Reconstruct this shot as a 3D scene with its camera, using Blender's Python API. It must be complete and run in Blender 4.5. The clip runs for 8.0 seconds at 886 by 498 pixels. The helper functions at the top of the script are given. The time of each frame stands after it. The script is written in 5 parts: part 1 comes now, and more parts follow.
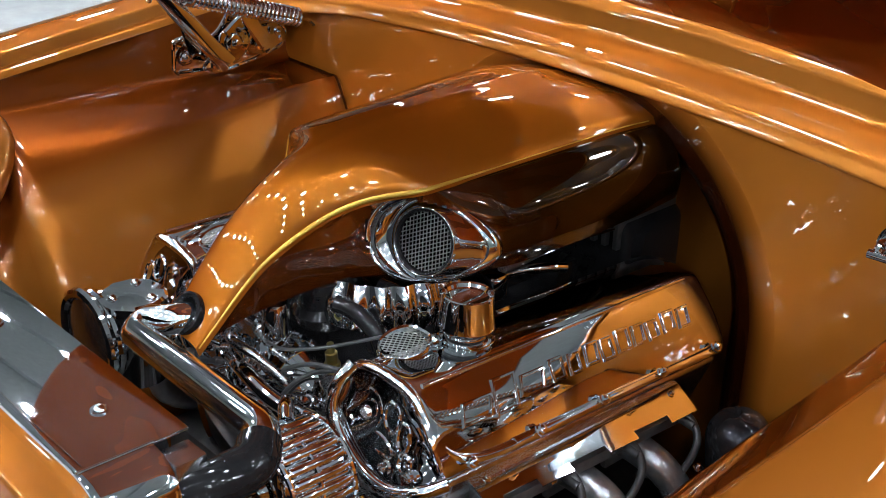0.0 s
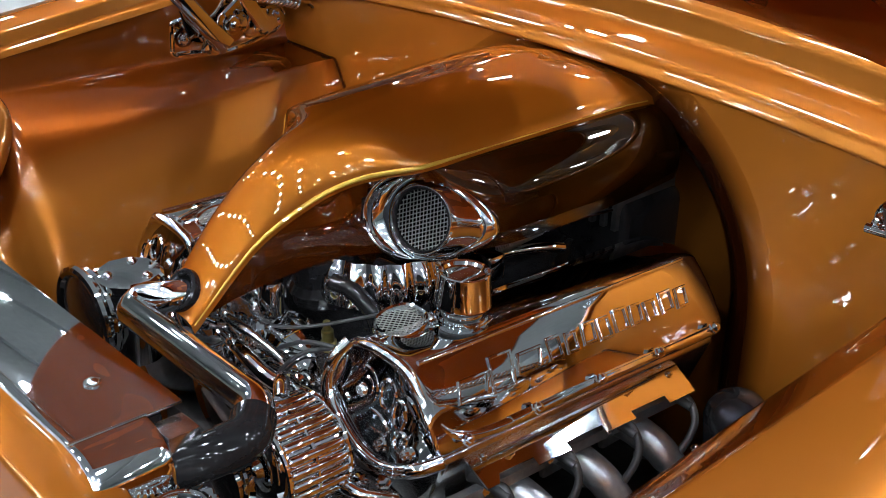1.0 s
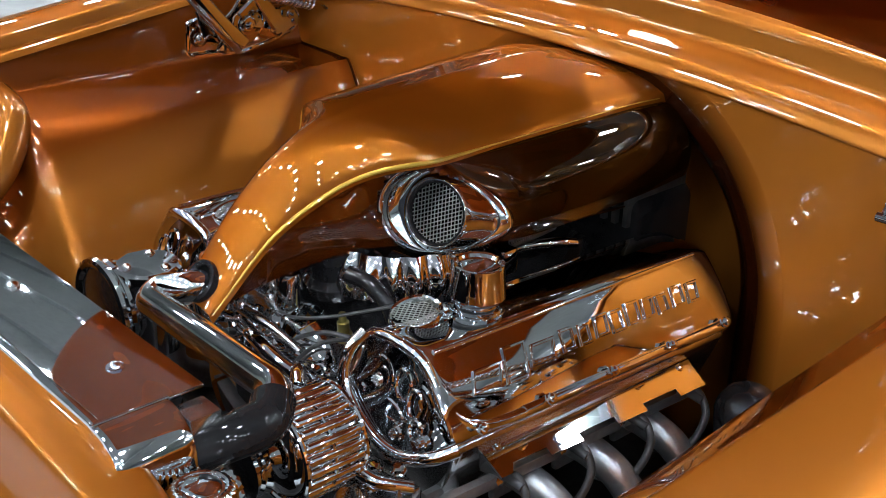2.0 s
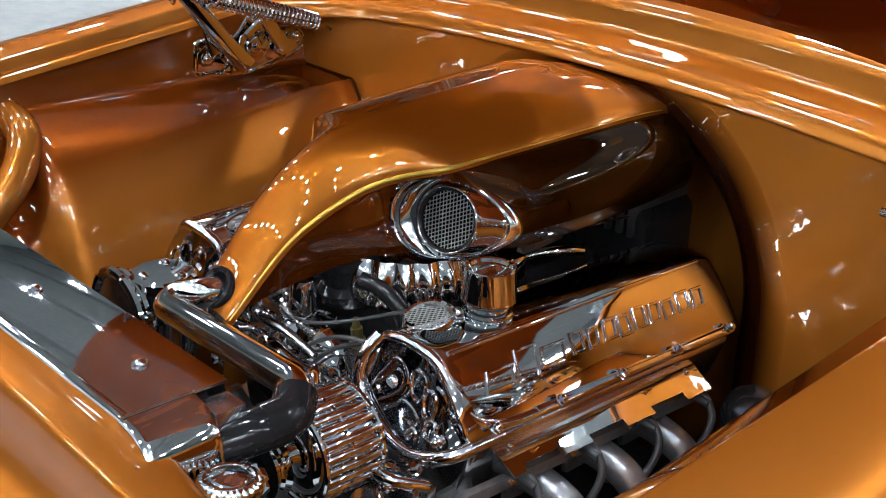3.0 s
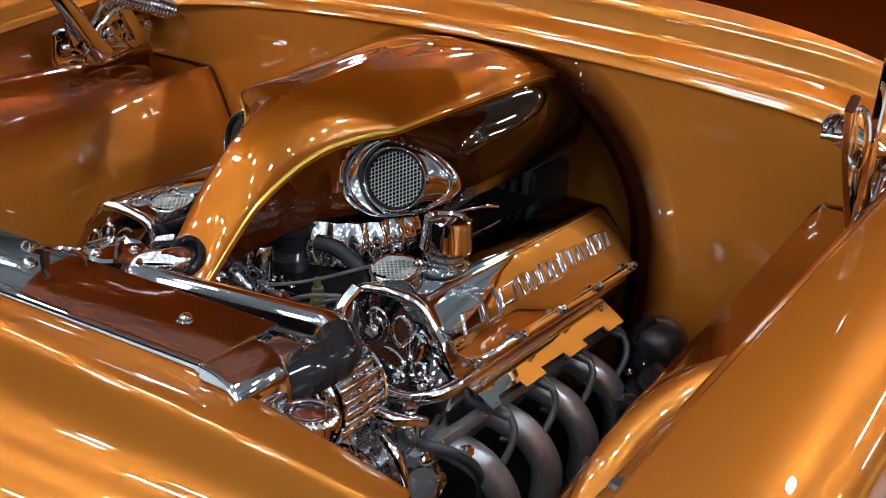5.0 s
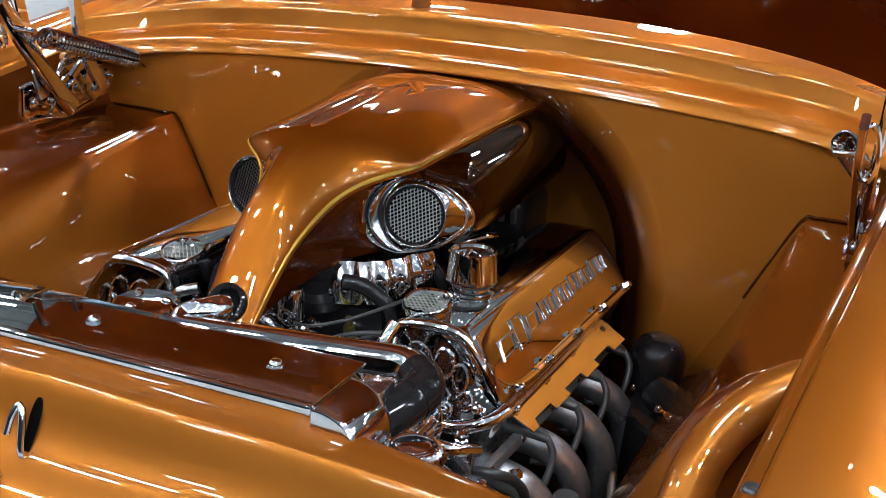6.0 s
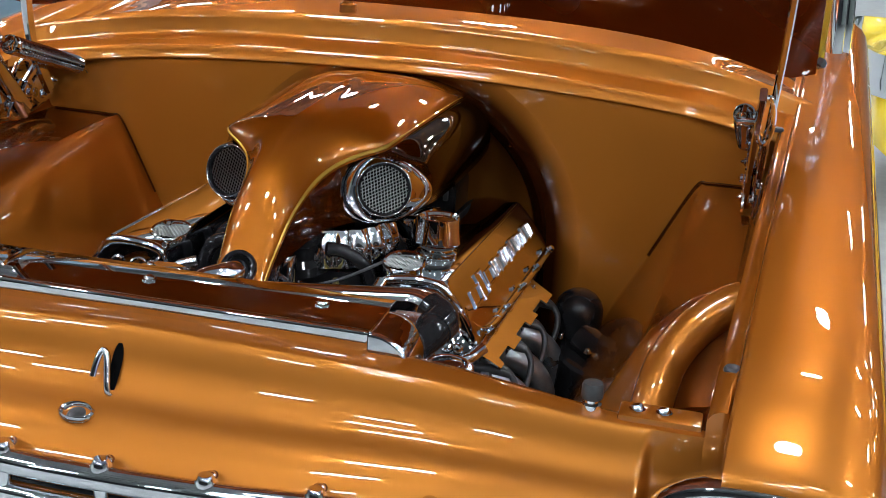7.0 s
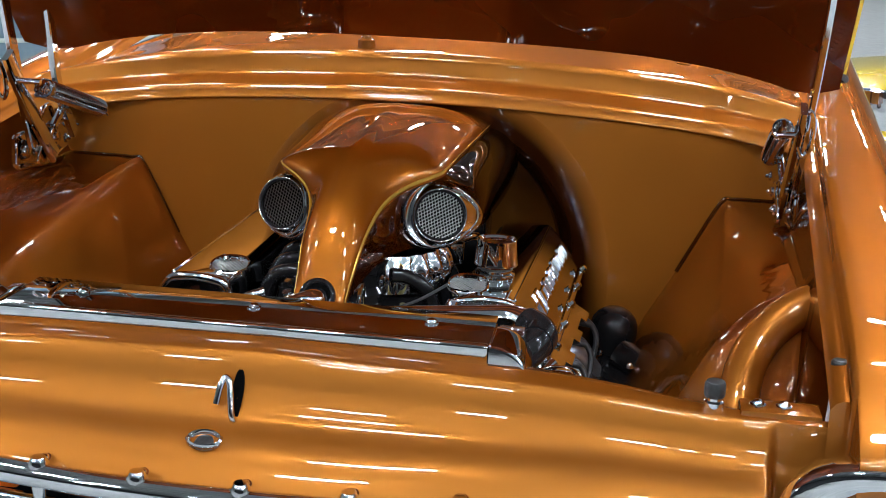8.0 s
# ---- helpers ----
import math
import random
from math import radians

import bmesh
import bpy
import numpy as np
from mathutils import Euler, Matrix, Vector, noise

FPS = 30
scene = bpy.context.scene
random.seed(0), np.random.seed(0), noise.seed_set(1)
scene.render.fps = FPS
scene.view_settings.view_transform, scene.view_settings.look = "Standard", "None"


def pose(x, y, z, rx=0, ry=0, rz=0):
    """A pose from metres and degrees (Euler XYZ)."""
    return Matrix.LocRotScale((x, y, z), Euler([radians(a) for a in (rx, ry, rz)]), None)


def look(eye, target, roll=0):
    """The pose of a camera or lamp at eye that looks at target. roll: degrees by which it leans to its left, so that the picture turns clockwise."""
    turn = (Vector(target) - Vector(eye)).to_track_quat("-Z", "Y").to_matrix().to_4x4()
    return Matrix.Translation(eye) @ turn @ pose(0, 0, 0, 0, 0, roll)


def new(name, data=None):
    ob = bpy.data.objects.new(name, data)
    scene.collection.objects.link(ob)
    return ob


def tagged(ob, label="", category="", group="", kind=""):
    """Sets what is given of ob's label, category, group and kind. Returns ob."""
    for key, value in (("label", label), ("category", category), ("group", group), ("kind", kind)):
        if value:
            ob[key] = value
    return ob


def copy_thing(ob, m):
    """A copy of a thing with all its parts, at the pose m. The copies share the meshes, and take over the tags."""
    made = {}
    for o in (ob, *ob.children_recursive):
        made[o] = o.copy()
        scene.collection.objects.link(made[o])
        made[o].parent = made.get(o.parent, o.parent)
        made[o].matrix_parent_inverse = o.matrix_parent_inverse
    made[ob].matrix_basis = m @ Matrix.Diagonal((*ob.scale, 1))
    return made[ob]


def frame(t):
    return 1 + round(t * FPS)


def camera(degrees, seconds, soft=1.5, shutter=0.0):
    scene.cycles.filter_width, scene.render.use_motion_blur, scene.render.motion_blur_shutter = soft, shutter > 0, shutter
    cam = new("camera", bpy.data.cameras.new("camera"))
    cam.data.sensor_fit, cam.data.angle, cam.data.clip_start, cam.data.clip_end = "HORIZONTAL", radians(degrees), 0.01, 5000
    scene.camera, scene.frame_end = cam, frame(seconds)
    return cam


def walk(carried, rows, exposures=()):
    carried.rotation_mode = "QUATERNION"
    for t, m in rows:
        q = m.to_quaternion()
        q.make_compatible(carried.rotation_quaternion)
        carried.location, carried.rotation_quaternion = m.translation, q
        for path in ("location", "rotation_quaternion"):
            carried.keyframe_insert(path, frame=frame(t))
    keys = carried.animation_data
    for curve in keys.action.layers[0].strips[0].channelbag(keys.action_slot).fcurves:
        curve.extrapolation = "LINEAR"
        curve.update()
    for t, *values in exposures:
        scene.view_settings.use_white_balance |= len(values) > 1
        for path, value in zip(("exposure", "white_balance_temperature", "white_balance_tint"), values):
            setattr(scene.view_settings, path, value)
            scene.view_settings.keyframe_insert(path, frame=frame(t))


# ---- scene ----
cam = camera(39.2, 8.0, 0.95)
PATH = [
    (0, (1.325, -0.421, 1.73), (0.009, 0.82, 0.876), 1.6),
    (0.5, (1.33, -0.419, 1.717), (0.014, 0.818, 0.858), 1.6),
    (1, (1.334, -0.417, 1.706), (0.018, 0.818, 0.845), 1.7),
    (1.5, (1.34, -0.422, 1.7), (0.02, 0.81, 0.841), 1.8),
    (3, (1.364, -0.509, 1.663), (0.031, 0.757, 0.876), 1.7),
    (3.5, (1.365, -0.52, 1.653), (0.068, 0.79, 0.879), 2.2),
    (4, (1.319, -0.596, 1.65), (0.079, 0.773, 0.884), 3.0),
    (4.5, (1.259, -0.762, 1.621), (0.156, 0.728, 0.87), 2.5),
    (4.7, (1.207, -0.815, 1.602), (0.181, 0.73, 0.852), 3.3),
    (5.8, (0.963, -1.003, 1.596), (0.188, 0.712, 0.917), 2.6),
    (6, (0.911, -1.045, 1.604), (0.188, 0.694, 0.929), 2.9),
    (6.5, (0.813, -1.253, 1.606), (0.257, 0.557, 0.962), 3.9),
    (7, (0.744, -1.431, 1.599), (0.324, 0.421, 0.973), 3.5),
    (7.5, (0.619, -1.478, 1.574), (0.305, 0.407, 0.981), 2.8),
    (8, (0.475, -1.548, 1.565), (0.207, 0.356, 1.014), 2.3),
]
walk(cam, [(t, look(eye, target, roll)) for t, eye, target, roll in PATH], [(0, -0.05), (4.5, -0.1), (6, -0.22), (7, -0.42), (8, -0.45)])

# ---- light: a show hall with rows of tube lamps under its ceiling ----
world = bpy.data.worlds.new("hall_air")
world.use_nodes = True
world.node_tree.nodes["Background"].inputs[0].default_value = (0.9, 0.95, 1.0, 1)
world.node_tree.nodes["Background"].inputs[1].default_value = 0.02
scene.world = world
LAMP = 265.0


# ---- materials ----
def nodes_of(name):
    m = bpy.data.materials.new(name)
    m.use_nodes = True
    nt = m.node_tree
    return m, nt, nt.nodes["Principled BSDF"]


def link(nt, a, b):
    nt.links.new(a, b)


def noise_node(nt, scale, detail=3.0, rough=0.6):
    tc = nt.nodes.new("ShaderNodeTexCoord")
    n = nt.nodes.new("ShaderNodeTexNoise")
    n.inputs["Scale"].default_value = scale
    n.inputs["Detail"].default_value = detail
    n.inputs["Roughness"].default_value = rough
    link(nt, tc.outputs["Object"], n.inputs["Vector"])
    return n.outputs["Fac"]


def ramp(nt, fac, a, b, lo=0.3, hi=0.7):
    r = nt.nodes.new("ShaderNodeValToRGB")
    r.color_ramp.elements[0].position, r.color_ramp.elements[1].position = lo, hi
    r.color_ramp.elements[0].color, r.color_ramp.elements[1].color = (*a, 1), (*b, 1)
    link(nt, fac, r.inputs[0])
    return r.outputs[0]


def span(nt, fac, a, b):
    r = nt.nodes.new("ShaderNodeMapRange")
    r.inputs["To Min"].default_value, r.inputs["To Max"].default_value = a, b
    link(nt, fac, r.inputs[0])
    return r.outputs[0]


def bump(nt, bsdf, height, strength, distance, socket="Normal"):
    b = nt.nodes.new("ShaderNodeBump")
    b.inputs["Strength"].default_value, b.inputs["Distance"].default_value = strength, distance
    link(nt, height, b.inputs["Height"])
    link(nt, b.outputs[0], bsdf.inputs[socket])


def surface(name, dark, light, metal=0.0, rough=(0.4, 0.5), scale=40.0, coarse=6.0, bumps=0.1, depth=0.001, coat=0.0):
    """A surface with grain at one scale and wear at another."""
    m, nt, p = nodes_of(name)
    fine, wide = noise_node(nt, scale), noise_node(nt, coarse, 4.0)
    mix = nt.nodes.new("ShaderNodeMath")
    mix.operation = "MULTIPLY_ADD"
    link(nt, fine, mix.inputs[0])
    mix.inputs[1].default_value = 0.5
    half = nt.nodes.new("ShaderNodeMath")
    half.operation = "MULTIPLY"
    half.inputs[1].default_value = 0.5
    link(nt, wide, half.inputs[0])
    link(nt, half.outputs[0], mix.inputs[2])
    link(nt, ramp(nt, mix.outputs[0], dark, light), p.inputs["Base Color"])
    link(nt, span(nt, wide, rough[0], rough[1]), p.inputs["Roughness"])
    p.inputs["Metallic"].default_value = metal
    p.inputs["Coat Weight"].default_value = coat
    p.inputs["Coat Roughness"].default_value = 0.03
    if bumps:
        bump(nt, p, fine, bumps, depth)
    return m


def candy(name, base, tint, metal, rough, wavy=0.3, peel=1.5):
    """Candy paint: a pale metallic coat with fine flake under a tinted, slightly wavy clear lacquer."""
    m, nt, p = nodes_of(name)
    fine, wide = noise_node(nt, 2400.0, 1.0), noise_node(nt, 2.2, 2.0)
    v = nt.nodes.new("ShaderNodeMath")
    v.operation = "MULTIPLY_ADD"
    v.inputs[1].default_value = 0.1
    link(nt, fine, v.inputs[0])
    w = nt.nodes.new("ShaderNodeMath")
    w.operation = "MULTIPLY"
    w.inputs[1].default_value = 0.9
    link(nt, wide, w.inputs[0])
    link(nt, w.outputs[0], v.inputs[2])
    link(nt, ramp(nt, v.outputs[0], [0.9 * c for c in base], [min(1.0, 1.08 * c) for c in base], 0.3, 0.7), p.inputs["Base Color"])
    p.inputs["Metallic"].default_value = metal
    p.inputs["Specular Tint"].default_value = (1.0, 0.6, 0.25, 1)
    link(nt, span(nt, wide, rough - 0.03, rough + 0.03), p.inputs["Roughness"])
    p.inputs["Coat Weight"].default_value = 1.0
    p.inputs["Coat IOR"].default_value = 1.55
    p.inputs["Coat Roughness"].default_value = 0.0
    p.inputs["Coat Tint"].default_value = (*tint, 1)
    bump(nt, p, noise_node(nt, 11.0, peel), wavy, 0.002, "Coat Normal")
    return m


ORANGE = candy("candy_orange", (0.72, 0.56, 0.33), (0.52, 0.23, 0.058), 0.55, 0.32, 0.22)
COVER = candy("candy_tangerine", (0.64, 0.47, 0.25), (0.5, 0.208, 0.04), 0.58, 0.34, 0.05)
LINING = candy("candy_red_brown", (0.55, 0.37, 0.21), (0.42, 0.12, 0.026), 0.55, 0.27)
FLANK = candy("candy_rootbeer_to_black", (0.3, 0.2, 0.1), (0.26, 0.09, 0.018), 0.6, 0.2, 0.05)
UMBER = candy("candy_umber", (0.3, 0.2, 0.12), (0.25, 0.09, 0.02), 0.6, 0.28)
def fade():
    """The firewall's orange; the darkening round the engine recess is put into the tint."""
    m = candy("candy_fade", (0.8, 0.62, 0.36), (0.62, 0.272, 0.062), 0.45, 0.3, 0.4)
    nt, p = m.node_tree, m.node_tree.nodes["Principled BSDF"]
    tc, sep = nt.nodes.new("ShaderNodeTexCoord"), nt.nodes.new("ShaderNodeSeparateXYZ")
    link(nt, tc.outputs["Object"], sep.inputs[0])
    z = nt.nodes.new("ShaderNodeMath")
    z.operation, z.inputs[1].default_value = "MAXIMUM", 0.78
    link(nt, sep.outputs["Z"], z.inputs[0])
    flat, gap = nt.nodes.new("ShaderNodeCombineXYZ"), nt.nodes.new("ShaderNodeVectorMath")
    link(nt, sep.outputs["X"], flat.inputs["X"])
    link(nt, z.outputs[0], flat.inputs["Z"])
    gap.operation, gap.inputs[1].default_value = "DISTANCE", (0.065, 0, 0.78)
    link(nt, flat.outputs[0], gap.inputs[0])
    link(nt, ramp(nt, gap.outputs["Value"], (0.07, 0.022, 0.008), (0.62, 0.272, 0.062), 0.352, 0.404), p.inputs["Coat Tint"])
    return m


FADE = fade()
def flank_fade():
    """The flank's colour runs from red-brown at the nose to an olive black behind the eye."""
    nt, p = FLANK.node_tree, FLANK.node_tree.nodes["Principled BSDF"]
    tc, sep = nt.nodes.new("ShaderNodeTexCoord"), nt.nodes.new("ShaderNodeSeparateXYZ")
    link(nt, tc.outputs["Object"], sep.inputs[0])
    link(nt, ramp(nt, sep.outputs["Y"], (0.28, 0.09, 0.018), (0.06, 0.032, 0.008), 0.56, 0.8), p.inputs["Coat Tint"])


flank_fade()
def shelf_fade():
    """Inner panels: orange on the steep lower face, red-brown on the shelf and the wall above it."""
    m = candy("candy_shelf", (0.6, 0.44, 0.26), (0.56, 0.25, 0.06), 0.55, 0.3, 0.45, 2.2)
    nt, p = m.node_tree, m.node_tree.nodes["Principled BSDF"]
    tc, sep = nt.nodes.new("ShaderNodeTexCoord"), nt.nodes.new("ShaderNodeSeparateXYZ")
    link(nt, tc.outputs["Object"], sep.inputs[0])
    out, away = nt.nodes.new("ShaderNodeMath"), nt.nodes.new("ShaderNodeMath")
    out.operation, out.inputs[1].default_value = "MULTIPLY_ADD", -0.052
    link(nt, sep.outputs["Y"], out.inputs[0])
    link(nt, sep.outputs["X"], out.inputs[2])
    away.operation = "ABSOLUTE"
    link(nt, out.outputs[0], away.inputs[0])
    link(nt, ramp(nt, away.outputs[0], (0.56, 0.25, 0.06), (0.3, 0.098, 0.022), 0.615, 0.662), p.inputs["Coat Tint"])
    return m


SHELF = shelf_fade()
# Body paint lifted for the firewall: light it lacks is put into the colour.
PANEL = candy("candy_orange_lifted", (0.8, 0.62, 0.36), (0.62, 0.272, 0.062), 0.45, 0.3, 0.7, 2.4)
# Flat black for openings; the dark inside them is put into the colour.
VOID = surface("opening_dark", (0.002, 0.002, 0.002), (0.004, 0.004, 0.004), 0.0, (0.9, 0.95), 50, 5, 0)
VOID.node_tree.nodes["Principled BSDF"].inputs["Specular IOR Level"].default_value = 0.0
GOLD = candy("gold_stripe", (0.95, 0.85, 0.6), (0.85, 0.58, 0.15), 0.8, 0.3)
CHROME = surface("chrome", (0.82, 0.86, 0.89), (0.89, 0.92, 0.94), 1.0, (0.015, 0.05), 60, 8, 0.015, 0.0006)
CAST = surface("polished_casting", (0.5, 0.5, 0.5), (0.8, 0.8, 0.8), 1.0, (0.1, 0.28), 120, 20, 0.25, 0.001)
STEEL = surface("header_steel", (0.25, 0.26, 0.27), (0.42, 0.43, 0.44), 0.85, (0.2, 0.42), 90, 12, 0.1, 0.0006)
BLACK = surface("black_rubber", (0.018, 0.018, 0.018), (0.036, 0.036, 0.036), 0.0, (0.3, 0.5), 200, 20, 0.15, 0.0005)
GLOSSY = surface("black_paint", (0.008, 0.008, 0.009), (0.014, 0.013, 0.013), 0.0, (0.05, 0.1), 80, 9, 0.03, 0.0005, 0.0)
GLOSSY.node_tree.nodes["Principled BSDF"].inputs["Specular IOR Level"].default_value = 0.3
SMOKE = surface("smoked_chrome", (0.2, 0.21, 0.22), (0.34, 0.35, 0.36), 1.0, (0.04, 0.1), 60, 8, 0.05, 0.0006)
DARK = surface("dark_metal", (0.05, 0.05, 0.052), (0.13, 0.125, 0.12), 0.7, (0.3, 0.5), 70, 14, 0.3, 0.001)
BRASS = surface("brass", (0.35, 0.27, 0.08), (0.5, 0.4, 0.16), 1.0, (0.2, 0.4), 90, 15, 0.1, 0.0005)
WIRE = surface("screen_wire", (0.18, 0.18, 0.17), (0.3, 0.29, 0.27), 1.0, (0.25, 0.35), 150, 20, 0.05, 0.0003)
RUBY = surface("amber_lens", (0.75, 0.12, 0.01), (0.9, 0.2, 0.02), 0.0, (0.1, 0.2), 200, 10, 0.1, 0.0005, 0.5)
FLOOR = surface("polished_concrete", (0.16, 0.16, 0.155), (0.3, 0.3, 0.29), 0.0, (0.25, 0.5), 9, 0.7, 0.05, 0.002)
PLASTER = surface("hall_wall_paint", (0.34, 0.38, 0.34), (0.44, 0.48, 0.43), 0.0, (0.6, 0.8), 12, 0.4, 0.05, 0.002)
SLATE = surface("slate_print", (0.1, 0.16, 0.2), (0.16, 0.22, 0.26), 0.0, (0.4, 0.6), 20, 2, 0.05, 0.001)
DECK = surface("ceiling_paint", (0.19, 0.2, 0.2), (0.27, 0.28, 0.28), 0.0, (0.6, 0.8), 5, 0.3, 0.1, 0.004)
YELLOW = surface("yellow_paint", (0.75, 0.5, 0.02), (0.8, 0.56, 0.04), 0.0, (0.15, 0.25), 60, 2, 0.02, 0.0005, 1.0)
DIM_WALL = surface("dim_wall", (0.035, 0.035, 0.037), (0.08, 0.08, 0.085), 0.0, (0.8, 0.95), 30, 1.5, 0.3, 0.004)
LENS, nt_, p_ = nodes_of("headlight_glass")
p_.inputs["Base Color"].default_value = (0.9, 0.93, 0.95, 1)
p_.inputs["Transmission Weight"].default_value = 0.9
p_.inputs["Roughness"].default_value = 0.08
bump(nt_, p_, noise_node(nt_, 60, 1.0), 0.5, 0.003)
TUBE, nt_, p_ = nodes_of("lamp_tube")
p_.inputs["Base Color"].default_value = (0.9, 0.9, 0.9, 1)
p_.inputs["Emission Color"].default_value = (0.9, 1.0, 1.11, 1)
p_.inputs["Emission Strength"].default_value = LAMP


# ---- mesh helpers ----
V = Vector


def finish(bm, name, material, angle=38):
    bmesh.ops.remove_doubles(bm, verts=bm.verts, dist=1e-6)
    bmesh.ops.recalc_face_normals(bm, faces=bm.faces)
    lim = radians(angle)
    for f in bm.faces:
        f.smooth = True
    for e in bm.edges:
        if len(e.link_faces) == 2 and e.calc_face_angle(0) > lim:
            e.smooth = False
    me = bpy.data.meshes.new(name)
    bm.to_mesh(me)
    bm.free()
    me.materials.append(material)
    return me


def part(name, bm, material, parent, label="", angle=38):
    ob = new(name, finish(bm, name, material, angle))
    ob.parent = parent
    if label:
        tagged(ob, label)
    return ob


def thing(name, label, category, at=(0, 0, 0), group="", kind=""):
    ob = new(name)
    ob.empty_display_size = 0.05
    ob.location = at
    return tagged(ob, label, category, group, kind)


def solo(name, bm, material, label, category, group="", kind="", angle=38):
    return tagged(new(name, finish(bm, name, material, angle)), label, category, group, kind)


def keyed(t, keys):
    """A smooth curve through a few (t, value...) keys."""
    n = len(keys)
    i = max(0, min(n - 2, sum(1 for k in keys if k[0] <= t) - 1))
    a, b = keys[i], keys[i + 1]
    u = min(1, max(0, (t - a[0]) / (b[0] - a[0])))
    out = []
    for c in range(1, len(a)):
        d = (b[c] - a[c]) / (b[0] - a[0])
        m0 = d if i == 0 else (b[c] - keys[i - 1][c]) / (b[0] - keys[i - 1][0])
        m1 = d if i == n - 2 else (keys[i + 2][c] - a[c]) / (keys[i + 2][0] - a[0])
        h = b[0] - a[0]
        out.append((2 * u**3 - 3 * u**2 + 1) * a[c] + (u**3 - 2 * u**2 + u) * h * m0
                   + (3 * u**2 - 2 * u**3) * b[c] + (u**3 - u**2) * h * m1)
    return out


def smooth_path(pts, per=8):
    keys = [(i, *p) for i, p in enumerate(pts)]
    n = (len(pts) - 1) * per
    return [V(keyed(k / per, keys)) for k in range(n + 1)]


def rounded_path(pts, r=0.02, per=6):
    """A polyline whose corners are rounded with arcs of about r."""
    pts = [V(p) for p in pts]
    out = [pts[0]]
    for a, b, c in zip(pts, pts[1:], pts[2:]):
        k = min(r, (a - b).length * 0.48, (c - b).length * 0.48)
        p, q = b + (a - b).normalized() * k, b + (c - b).normalized() * k
        out += [p * (1 - u)**2 + b * (2 * u * (1 - u)) + q * u * u for u in (i / per for i in range(per + 1))]
    return out + [pts[-1]]


def loft(bm, rings, ring_closed=False, caps=False):
    grid = [[bm.verts.new(p) for p in r] for r in rings]
    n = len(grid[0])
    for a, b in zip(grid, grid[1:]):
        for i in range(n if ring_closed else n - 1):
            j = (i + 1) % n
            bm.faces.new((a[i], a[j], b[j], b[i]))
    if caps:
        bm.faces.new(grid[0])
        bm.faces.new(grid[-1][::-1])
    return grid


def tube(bm, pts, r, seg=12, caps=True):
    """A round bar along a path. r: one radius, or a function of 0 to 1."""
    pts = [V(p) for p in pts]
    rings, side = [], None
    for i, p in enumerate(pts):
        d = (pts[min(i + 1, len(pts) - 1)] - pts[max(i - 1, 0)]).normalized()
        if side is None:
            side = d.orthogonal().normalized()
        side = (side - d * side.dot(d)).normalized()
        other = d.cross(side)
        rad = r(i / (len(pts) - 1)) if callable(r) else r
        rings.append([p + (side * math.cos(a) + other * math.sin(a)) * rad for a in (2 * math.pi * k / seg for k in range(seg))])
    loft(bm, rings, True, caps)


def spin(bm, a, axis, profile, seg=24, caps=True):
    """A turned body: profile gives (distance along the axis, radius)."""
    a, axis = V(a), V(axis).normalized()
    s = axis.orthogonal().normalized()
    o = axis.cross(s)
    rings = [[a + axis * h + (s * math.cos(t) + o * math.sin(t)) * max(r, 1e-4) for t in (2 * math.pi * k / seg for k in range(seg))] for h, r in profile]
    loft(bm, rings, True, caps)


def block(bm, lo, hi, bevel=0.004, m=None, seg=2):
    lo, hi = V(lo), V(hi)
    got = bmesh.ops.create_cube(bm, size=1)["verts"]
    for v in got:
        v.co = V((lo[i] + (v.co[i] + 0.5) * (hi[i] - lo[i]) for i in range(3)))
        if m:
            v.co = m @ v.co
    if bevel:
        edges = list({e for v in got for e in v.link_edges})
        bmesh.ops.bevel(bm, geom=edges, offset=bevel, segments=seg, affect="EDGES", profile=0.6, clamp_overlap=True)


def sheet(bm, f, nu, nv, thick=0.0, u0=0.0, u1=1.0, v0=0.0, v1=1.0):
    """A panel f(u, v) -> point, with a given thickness away from its back."""
    P = [[V(f(u0 + (u1 - u0) * i / nu, v0 + (v1 - v0) * j / nv)) for j in range(nv + 1)] for i in range(nu + 1)]
    if not thick:
        loft(bm, P)
        return
    Q = []
    for i in range(nu + 1):
        row = []
        for j in range(nv + 1):
            a = P[min(i + 1, nu)][j] - P[max(i - 1, 0)][j]
            b = P[i][min(j + 1, nv)] - P[i][max(j - 1, 0)]
            row.append(P[i][j] - a.cross(b).normalized() * thick)
        Q.append(row)
    ga, gb = loft(bm, P), loft(bm, Q)
    rim = lambda g: [g[i][0] for i in range(nu)] + [g[nu][j] for j in range(nv)] + [g[i][nv] for i in range(nu, 0, -1)] + [g[0][j] for j in range(nv, 0, -1)]
    ra, rb = rim(ga), rim(gb)
    for k in range(len(ra)):
        n = (k + 1) % len(ra)
        bm.faces.new((ra[k], ra[n], rb[n], rb[k]))


def bolt(bm, at, axis, r=0.007, h=0.004):
    """A domed screw on a flat washer."""
    spin(bm, at, axis, [(0, r * 1.25), (h * 0.35, r * 1.25), (h * 0.4, r * 0.95), (h * 0.8, r * 0.85), (h * 1.15, r * 0.5), (h * 1.2, 0.0005)], 14)


